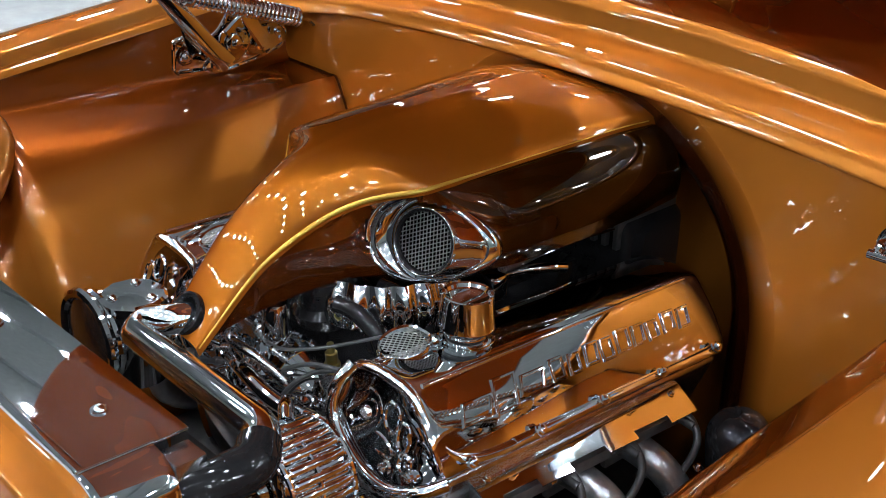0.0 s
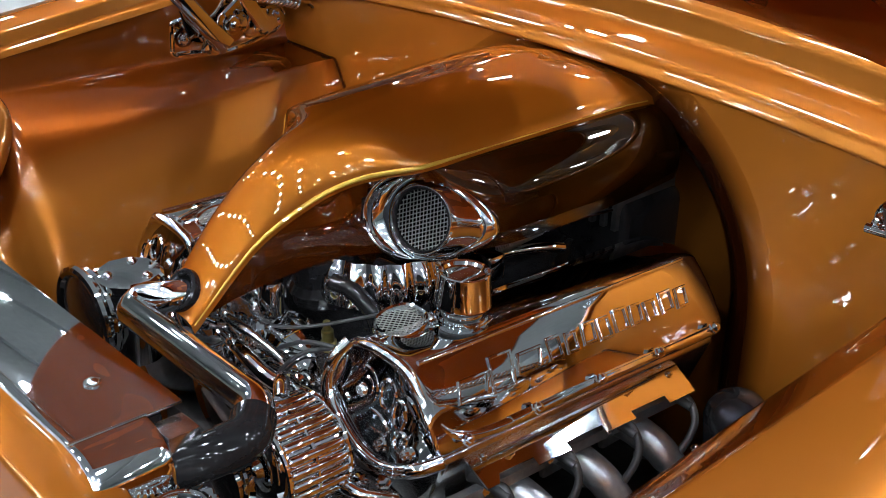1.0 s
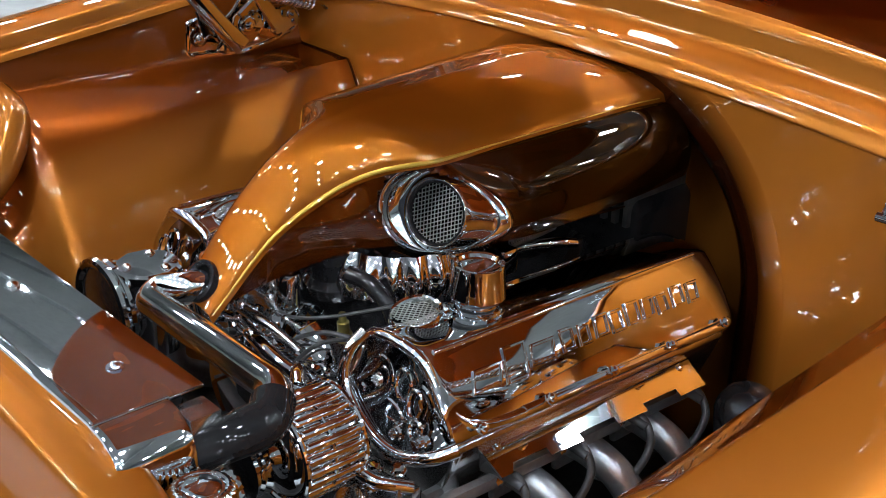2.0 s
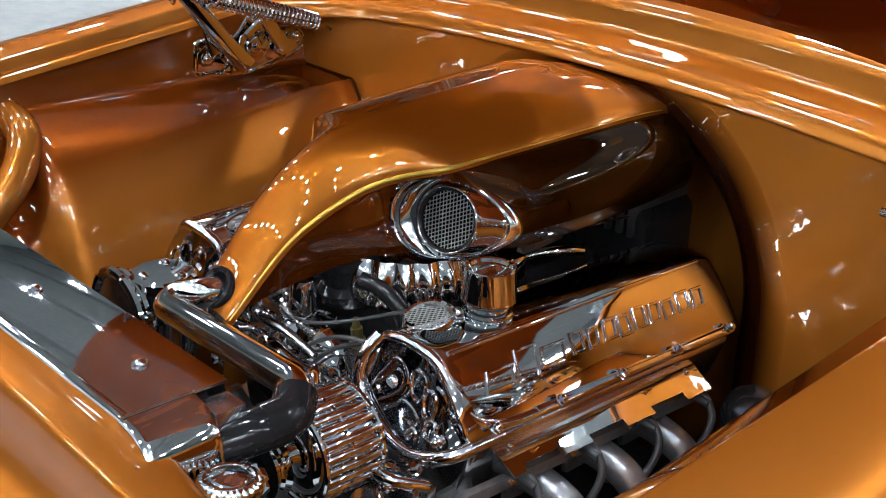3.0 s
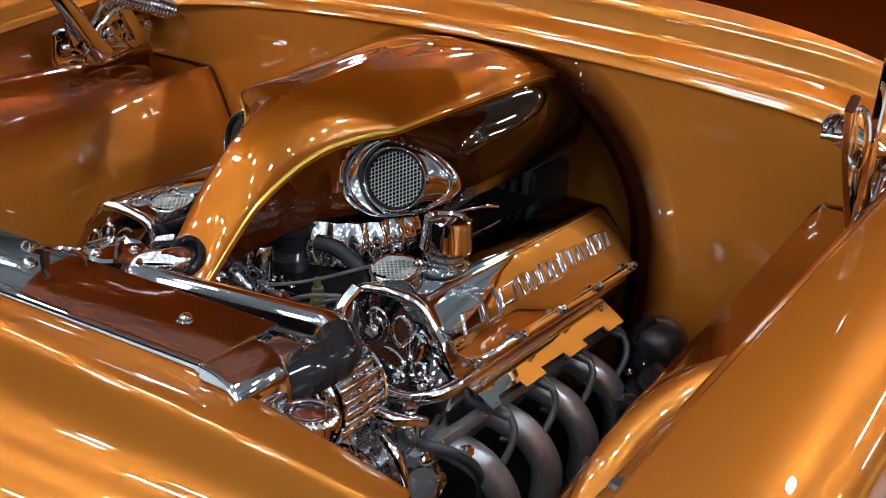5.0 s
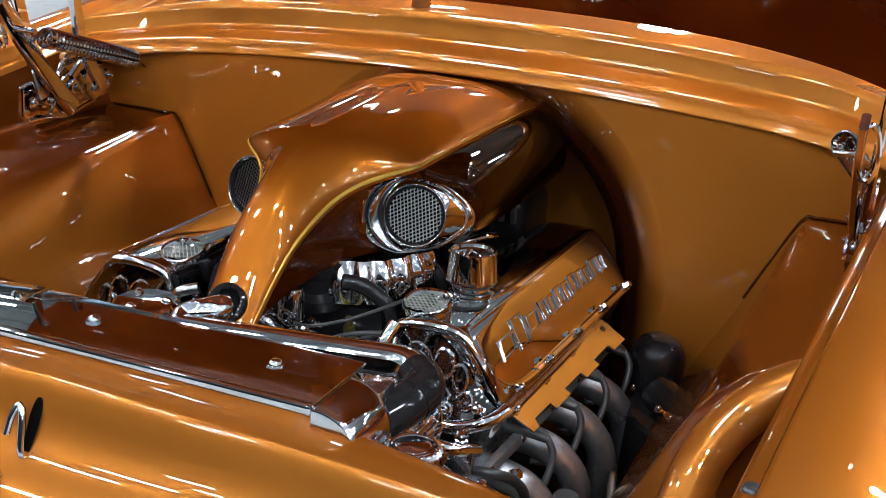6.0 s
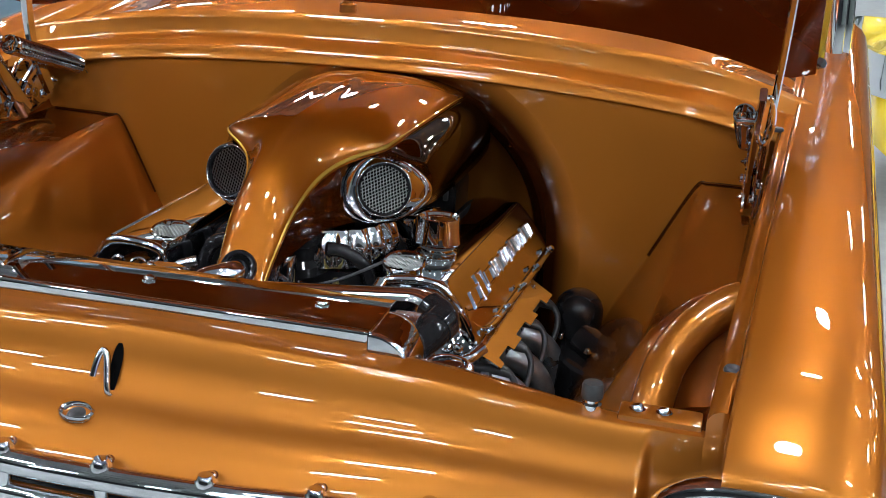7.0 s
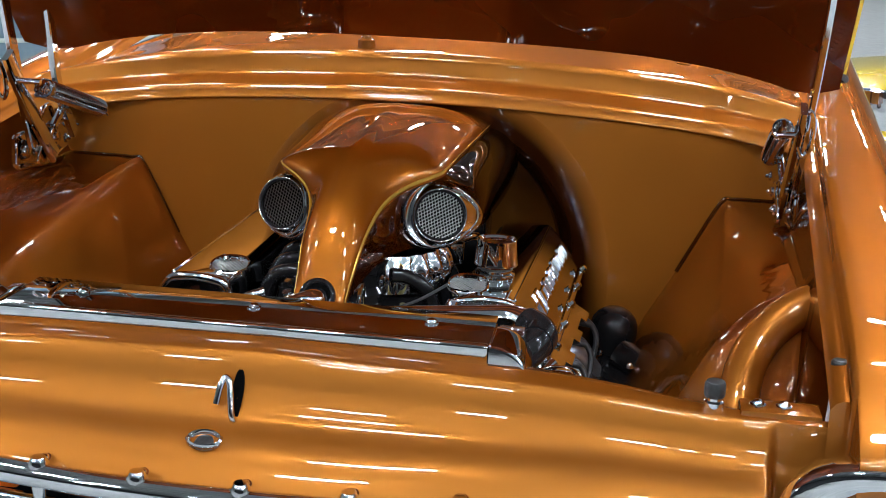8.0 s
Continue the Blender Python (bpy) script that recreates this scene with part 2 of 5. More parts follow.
def prism(bm, front, back, bevel=0.01):
    """A bar between two like outlines (lists of points), with rounded long edges."""
    a, b = [bm.verts.new(p) for p in front], [bm.verts.new(p) for p in back]
    n = len(a)
    faces = [bm.faces.new(a[::-1]), bm.faces.new(b)]
    for i in range(n):
        j = (i + 1) % n
        faces.append(bm.faces.new((a[i], a[j], b[j], b[i])))
    edges = list({e for f in faces for e in f.edges})
    bmesh.ops.bevel(bm, geom=edges, offset=bevel, segments=4, affect="EDGES", profile=0.5, clamp_overlap=True)


def BM():
    return bmesh.new()

# ---- hall ----
HALL = (-36.0, 36.0, -32.0, 40.0, 9.4)


def hall():
    x0, x1, y0, y1, h = HALL
    bm = BM()
    block(bm, (x0 - 0.3, y0 - 0.3, -0.3), (x1 + 0.3, y1 + 0.3, 0), 0)
    solo("floor", bm, FLOOR, "grey polished concrete hall floor", "floor", kind="structure")
    for name, lo, hi in (("wall_west", (x0 - 0.3, y0, 0), (x0, y1, h)), ("wall_east", (x1, y0, 0), (x1 + 0.3, y1, h)),
                         ("wall_south", (x0, y0 - 0.3, 0), (x1, y0, h)), ("wall_north", (x0, y1, 0), (x1, y1 + 0.3, h))):
        bm = BM()
        block(bm, lo, hi, 0)
        # South wall is out of view; made dark to dim the header's reflections.
        dark = name == "wall_south"
        solo(name, bm, DIM_WALL if dark else PLASTER, "unseen hall wall, made dark to dim reflections" if dark else "pale painted hall wall", "wall", kind="structure")
    bm = BM()
    block(bm, (x0, y0, h), (x1, y1, h + 0.3), 0)
    for k in range(19):
        block(bm, (x0, y0 + 3.4 + 3.6 * k, h - 0.5), (x1, y0 + 3.6 + 3.6 * k, h), 0)
    solo("ceiling", bm, DECK, "grey hall ceiling with deep beams", "ceiling", kind="structure")


def lamps():
    """Long high-bay lamps in rows under the ceiling."""
    lamp = thing("ceiling_lamp", "long white high-bay lamp hanging under the hall ceiling", "ceiling lamp", group="hall lamps")
    bm = BM()
    prism(bm, [V((-0.54, y, z)) for y, z in ((-0.17, 0), (-0.17, 0.03), (-0.07, 0.11), (0.07, 0.11), (0.17, 0.03), (0.17, 0))], [V((0.54, y, z)) for y, z in ((-0.17, 0), (-0.17, 0.03), (-0.07, 0.11), (0.07, 0.11), (0.17, 0.03), (0.17, 0))], 0.004)
    part("housing", bm, DECK, lamp)
    bm = BM()
    loft(bm, [[V((0.47 * r * math.copysign(abs(math.cos(a))**0.6, math.cos(a)), 0.14 * r * math.copysign(abs(math.sin(a))**0.6, math.sin(a)), z)) for a in (2 * math.pi * k / 24 for k in range(24))] for r, z in ((0.98, 0.004), (1.0, -0.006), (0.97, -0.016), (0.9, -0.022))], True, True)
    part("lens", bm, TUBE, lamp)
    for x in (-0.4, 0.4):
        bm = BM()
        tube(bm, [(x, 0, 0.1), (x, 0, 1.2)], 0.006, 6)
        part("hanger", bm, DARK, lamp)
    spots = [(-19.4 + 4.2 * i + 0.7 * (j % 3), -10.8 + 4.3 * j) for j in range(-1, 9) for i in range(10)]
    lamp.location = (*spots[0], 8.2)
    for x, y in spots[1:]:
        copy_thing(lamp, pose(x, y, 8.2))


hall()
lamps()

# ---- car body: x across, y towards the cabin, z up ----
car = thing("car", "candy-orange classic car with its hood standing open", "car")


WIDER = {1: 0.0, -1: 0.055}


def mid(y):
    return 0.052 * y


def flange(y):
    """Height of the channel along the fender's top."""
    return 0.972 + 0.135 * y if y > 0 else 0.972 + 0.2 * y


def firewall():
    """Upright panel with a round recess for the back of the engine."""
    cx, cz, R = 0.065, 0.78, 0.372
    def rim(a, r, y):
        # the recess: a half circle on two straight legs
        if a < 0:
            return V((cx - r, y, cz + a))
        if a > math.pi:
            return V((cx + r, y, cz + math.pi - a))
        x = cx - r * math.cos(a)
        return V((x, y, min(cz + r * math.sin(a) * 0.98, crown(x) - 0.004 - 0.4 * max(0.0, R + 0.034 - r))))
    steps = [-0.42, -0.2] + [math.pi * k / 30 for k in range(31)] + [math.pi + 0.2, math.pi + 0.42]
    bm = BM()
    rings = []
    for r, y in ((R - 0.086, 1.25), (R - 0.084, 1.2), (R - 0.08, 1.15), (R - 0.07, 1.118), (R - 0.046, 1.098), (R - 0.014, 1.087), (R + 0.034, 1.08)):
        rings.append([rim(a, r, y) for a in steps])
    outer = []
    for a in steps:
        p = rim(a, R + 0.034, 1.08)
        if a <= 0.5:
            q = V((-0.89, 1.08, p.z))
        elif a >= math.pi - 0.5:
            q = V((0.92, 1.08, p.z))
        else:
            f = (a - 0.5) / (math.pi - 1)
            q = V((-0.89 + 1.81 * f, 1.08, 0))
            q.z = crown(q.x)
        outer.append(q)
    for k in (0.15, 0.5, 1):
        rings.append([p.lerp(q, k) for p, q in zip(rings[6], outer)])
    loft(bm, rings[6:])
    f = part("firewall", bm, PANEL, car, "glossy orange firewall with a round engine recess", 50)
    # Umber instead of the firewall's orange: the recess's dark is put into the colour.
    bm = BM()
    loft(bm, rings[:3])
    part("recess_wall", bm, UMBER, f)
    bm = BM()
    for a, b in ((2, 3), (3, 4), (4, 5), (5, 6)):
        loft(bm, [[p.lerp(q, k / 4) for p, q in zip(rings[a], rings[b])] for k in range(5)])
    part("recess_rim", bm, FADE, f, "rolled recess rim whose colour darkens to brown", 60)
    bm = BM()
    block(bm, (cx - R, 1.245, 0.34), (cx + R, 1.27, 1.12), 0)
    part("recess_back", bm, ORANGE, f)


def crown(x):
    return 1.142 - 0.05 * ((x - 0.05) / 0.8)**2


def cowl():
    """Rain gutter and cowl top behind the engine bay, turned forward at its ends."""
    prof = [(0.006, -0.017), (-0.007, -0.014), (-0.004, -0.006), (0.003, 0.006), (0.014, 0.014), (0.088, 0.024), (0.1, 0.03), (0.108, 0.066), (0.122, 0.077), (0.3, 0.103), (0.6, 0.122)]
    fine = [(p.x, p.y) for p in rounded_path([(y, z, 0) for y, z in prof], 0.0055, 4)]
    fine = [q for p, r in zip(fine, fine[1:]) for q in ([p] if abs(r[0] - p[0]) < 0.06 else [p, ((p[0] * 2 + r[0]) / 3, (p[1] * 2 + r[1]) / 3), ((p[0] + r[0] * 2) / 3, (p[1] + r[1] * 2) / 3)])] + [fine[-1]]
    bm = BM()
    rings = []
    for i in range(73):
        x = -0.86 + 1.82 * i / 72
        bend = max(0.0, abs(x - 0.05) - 0.55)
        ring = []
        for y, z in fine:
            k = min(1.0, max(0.0, (y - 0.08) / 0.12))
            k = k * k * (3 - 2 * k)
            ring.append(V((x, 1.078 + y - bend**2 * (1.3 - 0.5 * k), crown(x) + z - 0.6 * bend * bend * k)))
        rings.append(ring)
    loft(bm, rings)
    part("cowl", bm, ORANGE, car, "orange cowl with a rolled gutter edge", 60)


def fender(s):
    """Outer fender: hood channel, top and outer side."""
    def ring(y):
        c, z = mid(y), flange(y)
        rise = 0.026
        drop = 0.6 * max(0.0, 0.12 - y)**2
        top = [(0.766, z - 0.012), (0.773, z - 0.003), (0.779, z), (0.784, z + 0.001), (0.789, z + 0.001), (0.7915, z + 0.004), (0.793, z + rise - 0.005), (0.7965, z + rise - 0.001), (0.801, z + rise),
               (0.83, z + rise + 0.002), (0.86, z + rise + 0.003), (0.89, z + rise + 0.002), (0.92, z + rise - 0.002), (0.945, z + rise - 0.009), (0.964, z + rise - 0.021), (0.976, z + rise - 0.038), (0.983, z + rise - 0.06), (0.988, z - 0.08), (0.994, z - 0.2), (0.988, z - 0.4), (0.96, 0.34)]
        k = min(1.0, max(0.0, (-0.03 - y) / 0.012))
        k = 0.14 * k * k * (3 - 2 * k)
        return [V((c + s * (x + WIDER[s] + 0.018 * y - 0.034 * max(0.0, y) * min(1.0, max(0.0, (x - 0.82) / 0.12))), y, h - (k if x < 0.794 else 0) - (drop if x > 0.79 and h > 0.5 else 0))) for x, h in top]
    bm = BM()
    first = ring(-0.125)
    front = [[V((p.x, -0.134, 0.34)) for p in first], [V((p.x, -0.134, 0.34 + (p.z - 0.354) * 0.985)) for p in first], [V((p.x, -0.131, p.z - 0.005)) for p in first]]
    loft(bm, front + [ring(y) for y in [-0.125, -0.105, -0.09, -0.07, -0.055, -0.045, -0.042, -0.039, -0.036, -0.033, -0.03] + [-0.02 + 1.79 * i / 40 for i in range(41)]])
    f = part("fender", bm, ORANGE, car, "glossy orange front fender", 55)
    for y in (0.075, 1.0):
        bm = BM()
        spin(bm, (mid(y) + s * (0.7845 + WIDER[s]), y, flange(y) - 0.004), (0, 0, 1), [(0, 0.0115), (0.004, 0.0115), (0.007, 0.009), (0.008, 0.004)], 16)
        part("rubber_plug", bm, BLACK, f)


def inner_fender(s):
    """Splash panel: wall, sloping shelf, steep lower face, and the rolled arch over the wheel."""
    def ring(y):
        c, z = mid(y), flange(y)
        sh = min(0.966, z - 0.022)
        k = min(1.0, max(0.0, (1.02 - y) / 0.75))
        cz = sh - 0.105 * k
        step = min(1.0, max(0.0, (0.43 - y) / 0.07))
        step = step * step * (3 - 2 * step)
        sh, cz = sh - 0.17 * step, cz - 0.11 * step
        e = 0.018 * y
        pts = [(0.771 + e, z - 0.006), (0.77 + e, z - 0.02), (0.765, sh + 0.012), (0.76, sh + 0.004), (0.75, sh), (0.7, sh - (sh - cz) * 0.35), (0.676, sh - (sh - cz) * 0.6), (0.66, sh - (sh - cz) * 0.8 - 0.001), (0.65, cz + 0.001), (0.642, cz - 0.007), (0.634, cz - 0.02),
               (0.62, cz - 0.046), (0.56, cz - 0.17), (0.5, cz - 0.28), (0.47, cz - 0.35), (0.46, 0.46), (0.46, 0.34)]
        return [V((c + s * (x + WIDER[s] * min(1.0, max(0.0, (x - 0.65) / 0.1))), y, h)) for x, h in pts]
    bm = BM()
    loft(bm, [ring(0.03 + 1.05 * i / 60) for i in range(61)])
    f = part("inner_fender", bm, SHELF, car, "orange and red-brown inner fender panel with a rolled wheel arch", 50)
    bm = BM()
    pts = [(0.642, 0.12, 0.6), (0.664, 0.22, 0.735), (0.672, 0.3, 0.825), (0.683, 0.352, 0.868), (0.713, 0.394, 0.908), (0.76, 0.42, 0.944), (0.81 + WIDER[s], 0.43, 0.96)]
    tube(bm, smooth_path([(mid(y) + s * x, y, z) for x, y, z in pts], 8), 0.032, 26)
    part("arch_roll", bm, ORANGE, f)
    bm = BM()
    tube(bm, [p + V((s * -0.002, -0.005, 0.002)) for p in rounded_path(ring(1.078)[4:13], 0.016, 5)], 0.0022, 8)
    part("seam", bm, UMBER, f, "dark sealed joint")


def lip(x):
    """The hood-side edge of the header panel: y and z."""
    a = abs(x) / 0.76
    return -0.012 - 0.012 * a, keyed(abs(x), [(0, 0.956), (0.32, 0.9495), (0.48, 0.942), (0.6, 0.9315), (0.7, 0.928), (0.8, 0.928)])[0]


def header_panel():
    """Crest, steep front and shallow cove down to the grille."""
    prof = [(0, 0.0, 0.0), (0.6, -0.0035, -0.0025), (1.2, -0.0075, -0.009), (2, -0.0135, -0.023), (3, -0.0225, -0.046), (4, -0.034, -0.068), (4.5, -0.044, -0.08), (5, -0.058, -0.0885), (5.5, -0.072, -0.095), (6, -0.085, -0.1025), (6.5, -0.097, -0.1115), (7, -0.108, -0.123), (8, -0.125, -0.147), (9, -0.135, -0.172), (9.5, -0.13, -0.182)]
    def at(x, v):
        y0, z0 = lip(x)
        if v < 0:
            back = 0.125 - 0.13 * abs(x)
            t = -v
            return V((x, y0 + back * min(1, t), z0 + keyed(min(t, 2), [(0, 0), (0.15, 0.0008), (0.3, 0.002), (0.7, 0.002), (0.95, -0.006), (1.05, -0.015), (2, -0.09)])[0]))
        dy, dz = keyed(v, prof)
        k = min(1.0, max(0.0, (abs(x) - 0.69) / 0.016))
        k = 1 - 0.8 * k * k * (3 - 2 * k)
        q = x * x
        return V((x, y0 + dy * (1 - 1.25 * q + 1.2 * q * q) * k, z0 + dz * (1 - 1.15 * q + 1.1 * q * q)))
    bm = BM()
    vs = [-2, -1.3, -1.1, -1.02, -0.95, -0.8, -0.5, -0.25, -0.12] + [9.5 * j / 57 for j in range(58)]
    xs = [-0.79, -0.77, -0.74, -0.715] + [s * (0.708 - 0.0035 * k) for s in (-1,) for k in range(7)] + [-0.68 + 1.36 * i / 40 for i in range(41)]
    xs += [-x for x in xs[10::-1]]
    loft(bm, [[at(x, v) for v in vs] for x in xs])
    h = part("header_panel", bm, ORANGE, car, "orange header panel over the grille", 60)
    # latch slot, hook, lock ring
    bm = BM()
    nn, tt = V((0, -0.88, 0.47)).normalized(), V((0, -0.47, -0.88)).normalized()
    loft(bm, [[V((-0.009, -0.041, 0.8965)) + nn * 0.0035 + V((0.0075 * math.cos(a), 0, 0)) * r * (1 - 0.35 * math.sin(a)) + tt * (0.04 * math.sin(a) * r) for a in (2 * math.pi * k / 32 for k in range(32))] for r in (1, 0.5, 0.02)], True)
    part("latch_slot", bm, VOID, h, "latch slot drawn as a flat black patch")
    bm = BM()
    tube(bm, smooth_path([(-0.034, -0.058, 0.893), (-0.031, -0.05, 0.914), (-0.026, -0.043, 0.926), (-0.019, -0.046, 0.921), (-0.015, -0.054, 0.9), (-0.011, -0.062, 0.876), (-0.006, -0.056, 0.866)], 6), 0.0048, 10)
    part("latch_hook", bm, CHROME, h, "bent chrome hood latch hook")
    n = V((0, -0.35, 1)).normalized()
    bm = BM()
    rings = []
    for r, d in ((1.0, 0.0), (0.98, 0.005), (0.86, 0.008), (0.72, 0.005), (0.68, 0.0), (0.66, -0.002)):
        rings.append([V((-0.038 + 0.026 * r * math.cos(a), -0.095, 0.8545)) + V((0, 1, 0.35)).normalized() * (0.017 * r * math.sin(a)) + n * d for a in (2 * math.pi * k / 28 for k in range(28))])
    loft(bm, rings, True)
    ring = part("lock_ring", bm, CHROME, h, "chrome oval lock ring")
    bm = BM()
    spin(bm, V((-0.038, -0.095, 0.8545)) - n * 0.001, n, [(0, 0.014), (0.003, 0.011), (0.004, 0.002)], 20)
    part("lock_face", bm, DARK, ring)
    # stop and mounting screws near the fender
    for s in (1, -1):
        bm = BM()
        block(bm, (0.708 + (s - 1) * 0.708 - 0.052, -0.016, 0.915), (0.708 + (s - 1) * 0.708 + 0.052, 0.03, 0.9375), 0.005)
        part("mount_tab", bm, ORANGE, h)
        for x in (0.679, 0.712):
            bm = BM()
            bolt(bm, (x * s, 0.004, 0.9375), (0, 0, 1), 0.0085, 0.008)
            part("screw", bm, CHROME, h)
        bm = BM()
        spin(bm, (0.622 * s, -0.003, 0.93), (0, 0, 1), [(0, 0.012), (0.004, 0.013), (0.011, 0.013), (0.013, 0.009), (0.019, 0.009)], 20)
        stop = part("hood_stop", bm, CHROME, h, "knurled chrome stop with a black rubber top")
        bm = BM()
        spin(bm, (0.622 * s, -0.003, 0.948), (0, 0, 1), [(0, 0.0125), (0.003, 0.0138), (0.017, 0.0138), (0.021, 0.012), (0.022, 0.003)], 20)
        part("rubber_top", bm, BLACK, stop)


firewall()
cowl()
for side in (1, -1):
    fender(side)
    inner_fender(side)
header_panel()


def hood():
    """The hood stands open on its hinges; its brown underside has pressed ribs."""
    tip = V((0, -0.9, 0.98))
    out = V((0, -0.737, -0.676))
    def at(u, v, d):
        q = 2 * u - 1
        v = v + (1 - v) * 0.05 * (max(0.0, abs(q) - 0.9) / 0.1)**2
        x = 0.05 + q * (0.85 - 0.05 * v)
        edge = V((x, 1.087 - 0.065 * abs(q)**1.6, 1.288 - 0.065 * abs(q)**3.3))
        return edge + tip * (v * (1 - 0.1 * abs(q)**2)) + out * (d + 0.03 * abs(q)**6)
    bm = BM()
    sheet(bm, lambda u, v: at(u, v, 0), 40, 20, -0.03)
    h = part("hood", bm, LINING, car, "open hood with a dark candy-brown underside", 50)
    bm = BM()
    tube(bm, [at(k / 48, 0.004, 0.004) for k in range(49)], 0.009, 8)
    part("weatherstrip", bm, BLACK, h, "black rubber weatherstrip along the edge")
    for u0, u1, v0, v1 in ((0.02, 0.98, 0.01, 0.06), (0.015, 0.08, 0.07, 0.97), (0.92, 0.985, 0.07, 0.97), (0.4, 0.6, 0.07, 0.97), (0.08, 0.4, 0.36, 0.46), (0.6, 0.92, 0.36, 0.46)):
        bm = BM()
        sheet(bm, lambda u, v: at(u0 + (u1 - u0) * u, v0 + (v1 - v0) * v, (0.012 if v1 < 0.1 else 0.03) * max(0, math.sin(math.pi * u))**0.4 * max(0, math.sin(math.pi * v))**0.4 - 0.002), 24, 14)
        part("rib", bm, LINING, h, "", 60)


hood()


# ---- engine cover ----
def cover_row(y):
    """Half width, edge height and crown height of the cover's top at y."""
    return keyed(y, [(0.335, 0.043, 0.887, 0.892), (0.37, 0.043, 0.92, 0.943), (0.4, 0.046, 0.952, 0.983), (0.436, 0.05, 0.986, 1.023), (0.474, 0.0535, 1.009, 1.058), (0.52, 0.06, 1.031, 1.086), (0.55, 0.071, 1.046, 1.098),
                     (0.58, 0.089, 1.059, 1.104), (0.605, 0.115, 1.07, 1.107), (0.625, 0.14, 1.078, 1.109), (0.645, 0.15, 1.081, 1.111), (0.8, 0.158, 1.087, 1.124), (0.93, 0.167, 1.093, 1.132), (1.02, 0.172, 1.096, 1.132), (1.09, 0.172, 1.093, 1.12)])


def cover_mid(y):
    return 0.001 + 0.028 * (y - 0.33)


engine_cover = thing("engine_cover", "tangerine and brown sculpted engine cover with two mesh eyes", "engine cover", (0, 0.6, 0.9))
engine_cover.matrix_world = Matrix()


def engine_cover_parts():
    bm = BM()
    ys = [0.335 + 0.755 * i / 80 for i in range(81)]
    rings = []
    for y in ys:
        w, ze, zc = cover_row(y)
        c = cover_mid(y)
        row = [V((c - w - 0.002, y + 0.004, ze - 0.014))]
        for k in range(25):
            u = -1 + 2 * k / 24
            row.append(V((c + w * u, y, ze + (zc - ze) * (1 - abs(u)**3.0) + 0.0028 * max(0.0, 1 - abs(u + 0.12) / 0.09) * min(1, max(0, (y - 0.42) * 6)))))
        row.append(V((c + w + 0.002, y + 0.004, ze - 0.014)))
        rings.append(row)
    for back, drop in ((0.006, 0.002), (0.011, 0.008), (0.014, 0.02), (0.014, 0.05)):
        rings.append([V((p.x, p.y + back, p.z - drop)) for p in rings[80]])
    loft(bm, rings)
    part("top_shell", bm, COVER, engine_cover, "tangerine candy top shell", 60)
    for s in (1, -1):
        bm = BM()
        edge = []
        for i in range(60):
            y = 0.34 + 0.74 * i / 59
            w, ze, zc = cover_row(y)
            edge.append(V((cover_mid(y) + s * (w + 0.001), y, ze - 0.006)))
        tube(bm, edge, lambda t: (0.0036 if s > 0 else 0.002) * min(1, 0.3 + 3 * t) * (1 if t < 0.4 else max(0.3, 1 - 4 * (t - 0.4))), 8)
        part("edge_stripe", bm, GOLD, engine_cover, "gold pinstripe along the edge")
        bm = BM()
        rows = []
        for i in range(121):
            y = 0.345 + 0.745 * i / 120
            w, ze, zc = cover_row(y)
            c = cover_mid(y)
            # outward bulge and lower edge of the flank
            out, low = keyed(y, [(0.345, 0.0, 0.885), (0.42, 0.0, 0.908), (0.5, 0.004, 0.923), (0.55, 0.004, 0.931), (0.59, -0.006, 0.935), (0.615, -0.016, 0.937), (0.65, 0.0, 0.939), (0.7, 0.03, 0.942), (0.75, 0.056, 0.945), (0.83, 0.066, 0.95), (1.105, 0.07, 0.975)])
            row = []
            for k in range(25):
                a = k / 24
                th = 2.0 * a
                z = ze - 0.012 - (ze - 0.012 - low) * (1 - math.cos(th)) / (1 - math.cos(2.0))
                row.append(V((c + s * (w - 0.004 + out * math.sin(th)), y, z)))
            row.append(V((c + s * (w - 0.03), y, low - 0.002)))
            rows.append(row)
        for back, pull in ((0.012, 0.012), (0.018, 0.03), (0.02, 0.06)):
            rows.append([V((p.x - s * pull, p.y + back, p.z + (1.03 - p.z) * pull * 6)) for p in rows[120]])
        loft(bm, rows)
        c, n, side, up = eye_frame(s)
        gone = []
        for f in bm.faces:
            d = f.calc_center_median() - c
            u, v = d.dot(side) + 0.02, d.dot(up)
            if abs(d.dot(n)) < 0.09 and (u / (0.057 if u < 0 else 0.096))**2 + (v / 0.057)**2 < 1:
                gone.append(f)
        bmesh.ops.delete(bm, geom=gone, context="FACES")
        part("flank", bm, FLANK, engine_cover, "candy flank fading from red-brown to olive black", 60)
        eye(s)
    # round mouth in the nose, lined with black rubber
    at, n = V((0.002, 0.351, 0.918)), V((0, -0.82, 0.57))
    bm = BM()
    spin(bm, at, n, [(-0.012, 0.02), (0.002, 0.021), (0.0065, 0.0235), (0.0075, 0.0265), (0.0055, 0.03), (0.0, 0.031), (-0.01, 0.03)], 30, False)
    part("nose_collar", bm, GLOSSY, engine_cover, "black rubber collar in the nose")
    bm = BM()
    spin(bm, at + n * 0.001, n, [(0, 0.021), (0.001, 0.02), (0.0012, 0.001)], 24)
    part("nose_mouth", bm, VOID, engine_cover)


def eye_frame(s):
    """Centre of the screen, its outward direction, sideways and upward."""
    c = V((cover_mid(0.63) + s * 0.15, 0.641, 0.9955))
    n = V((s * 0.27, -0.925, 0.25)).normalized()
    side = V((s * 0.96, 0.27, 0.0))
    side = (side - n * side.dot(n)).normalized()
    up = n.cross(side)
    if up.z < 0:
        up = -up
    return c, n, side, up


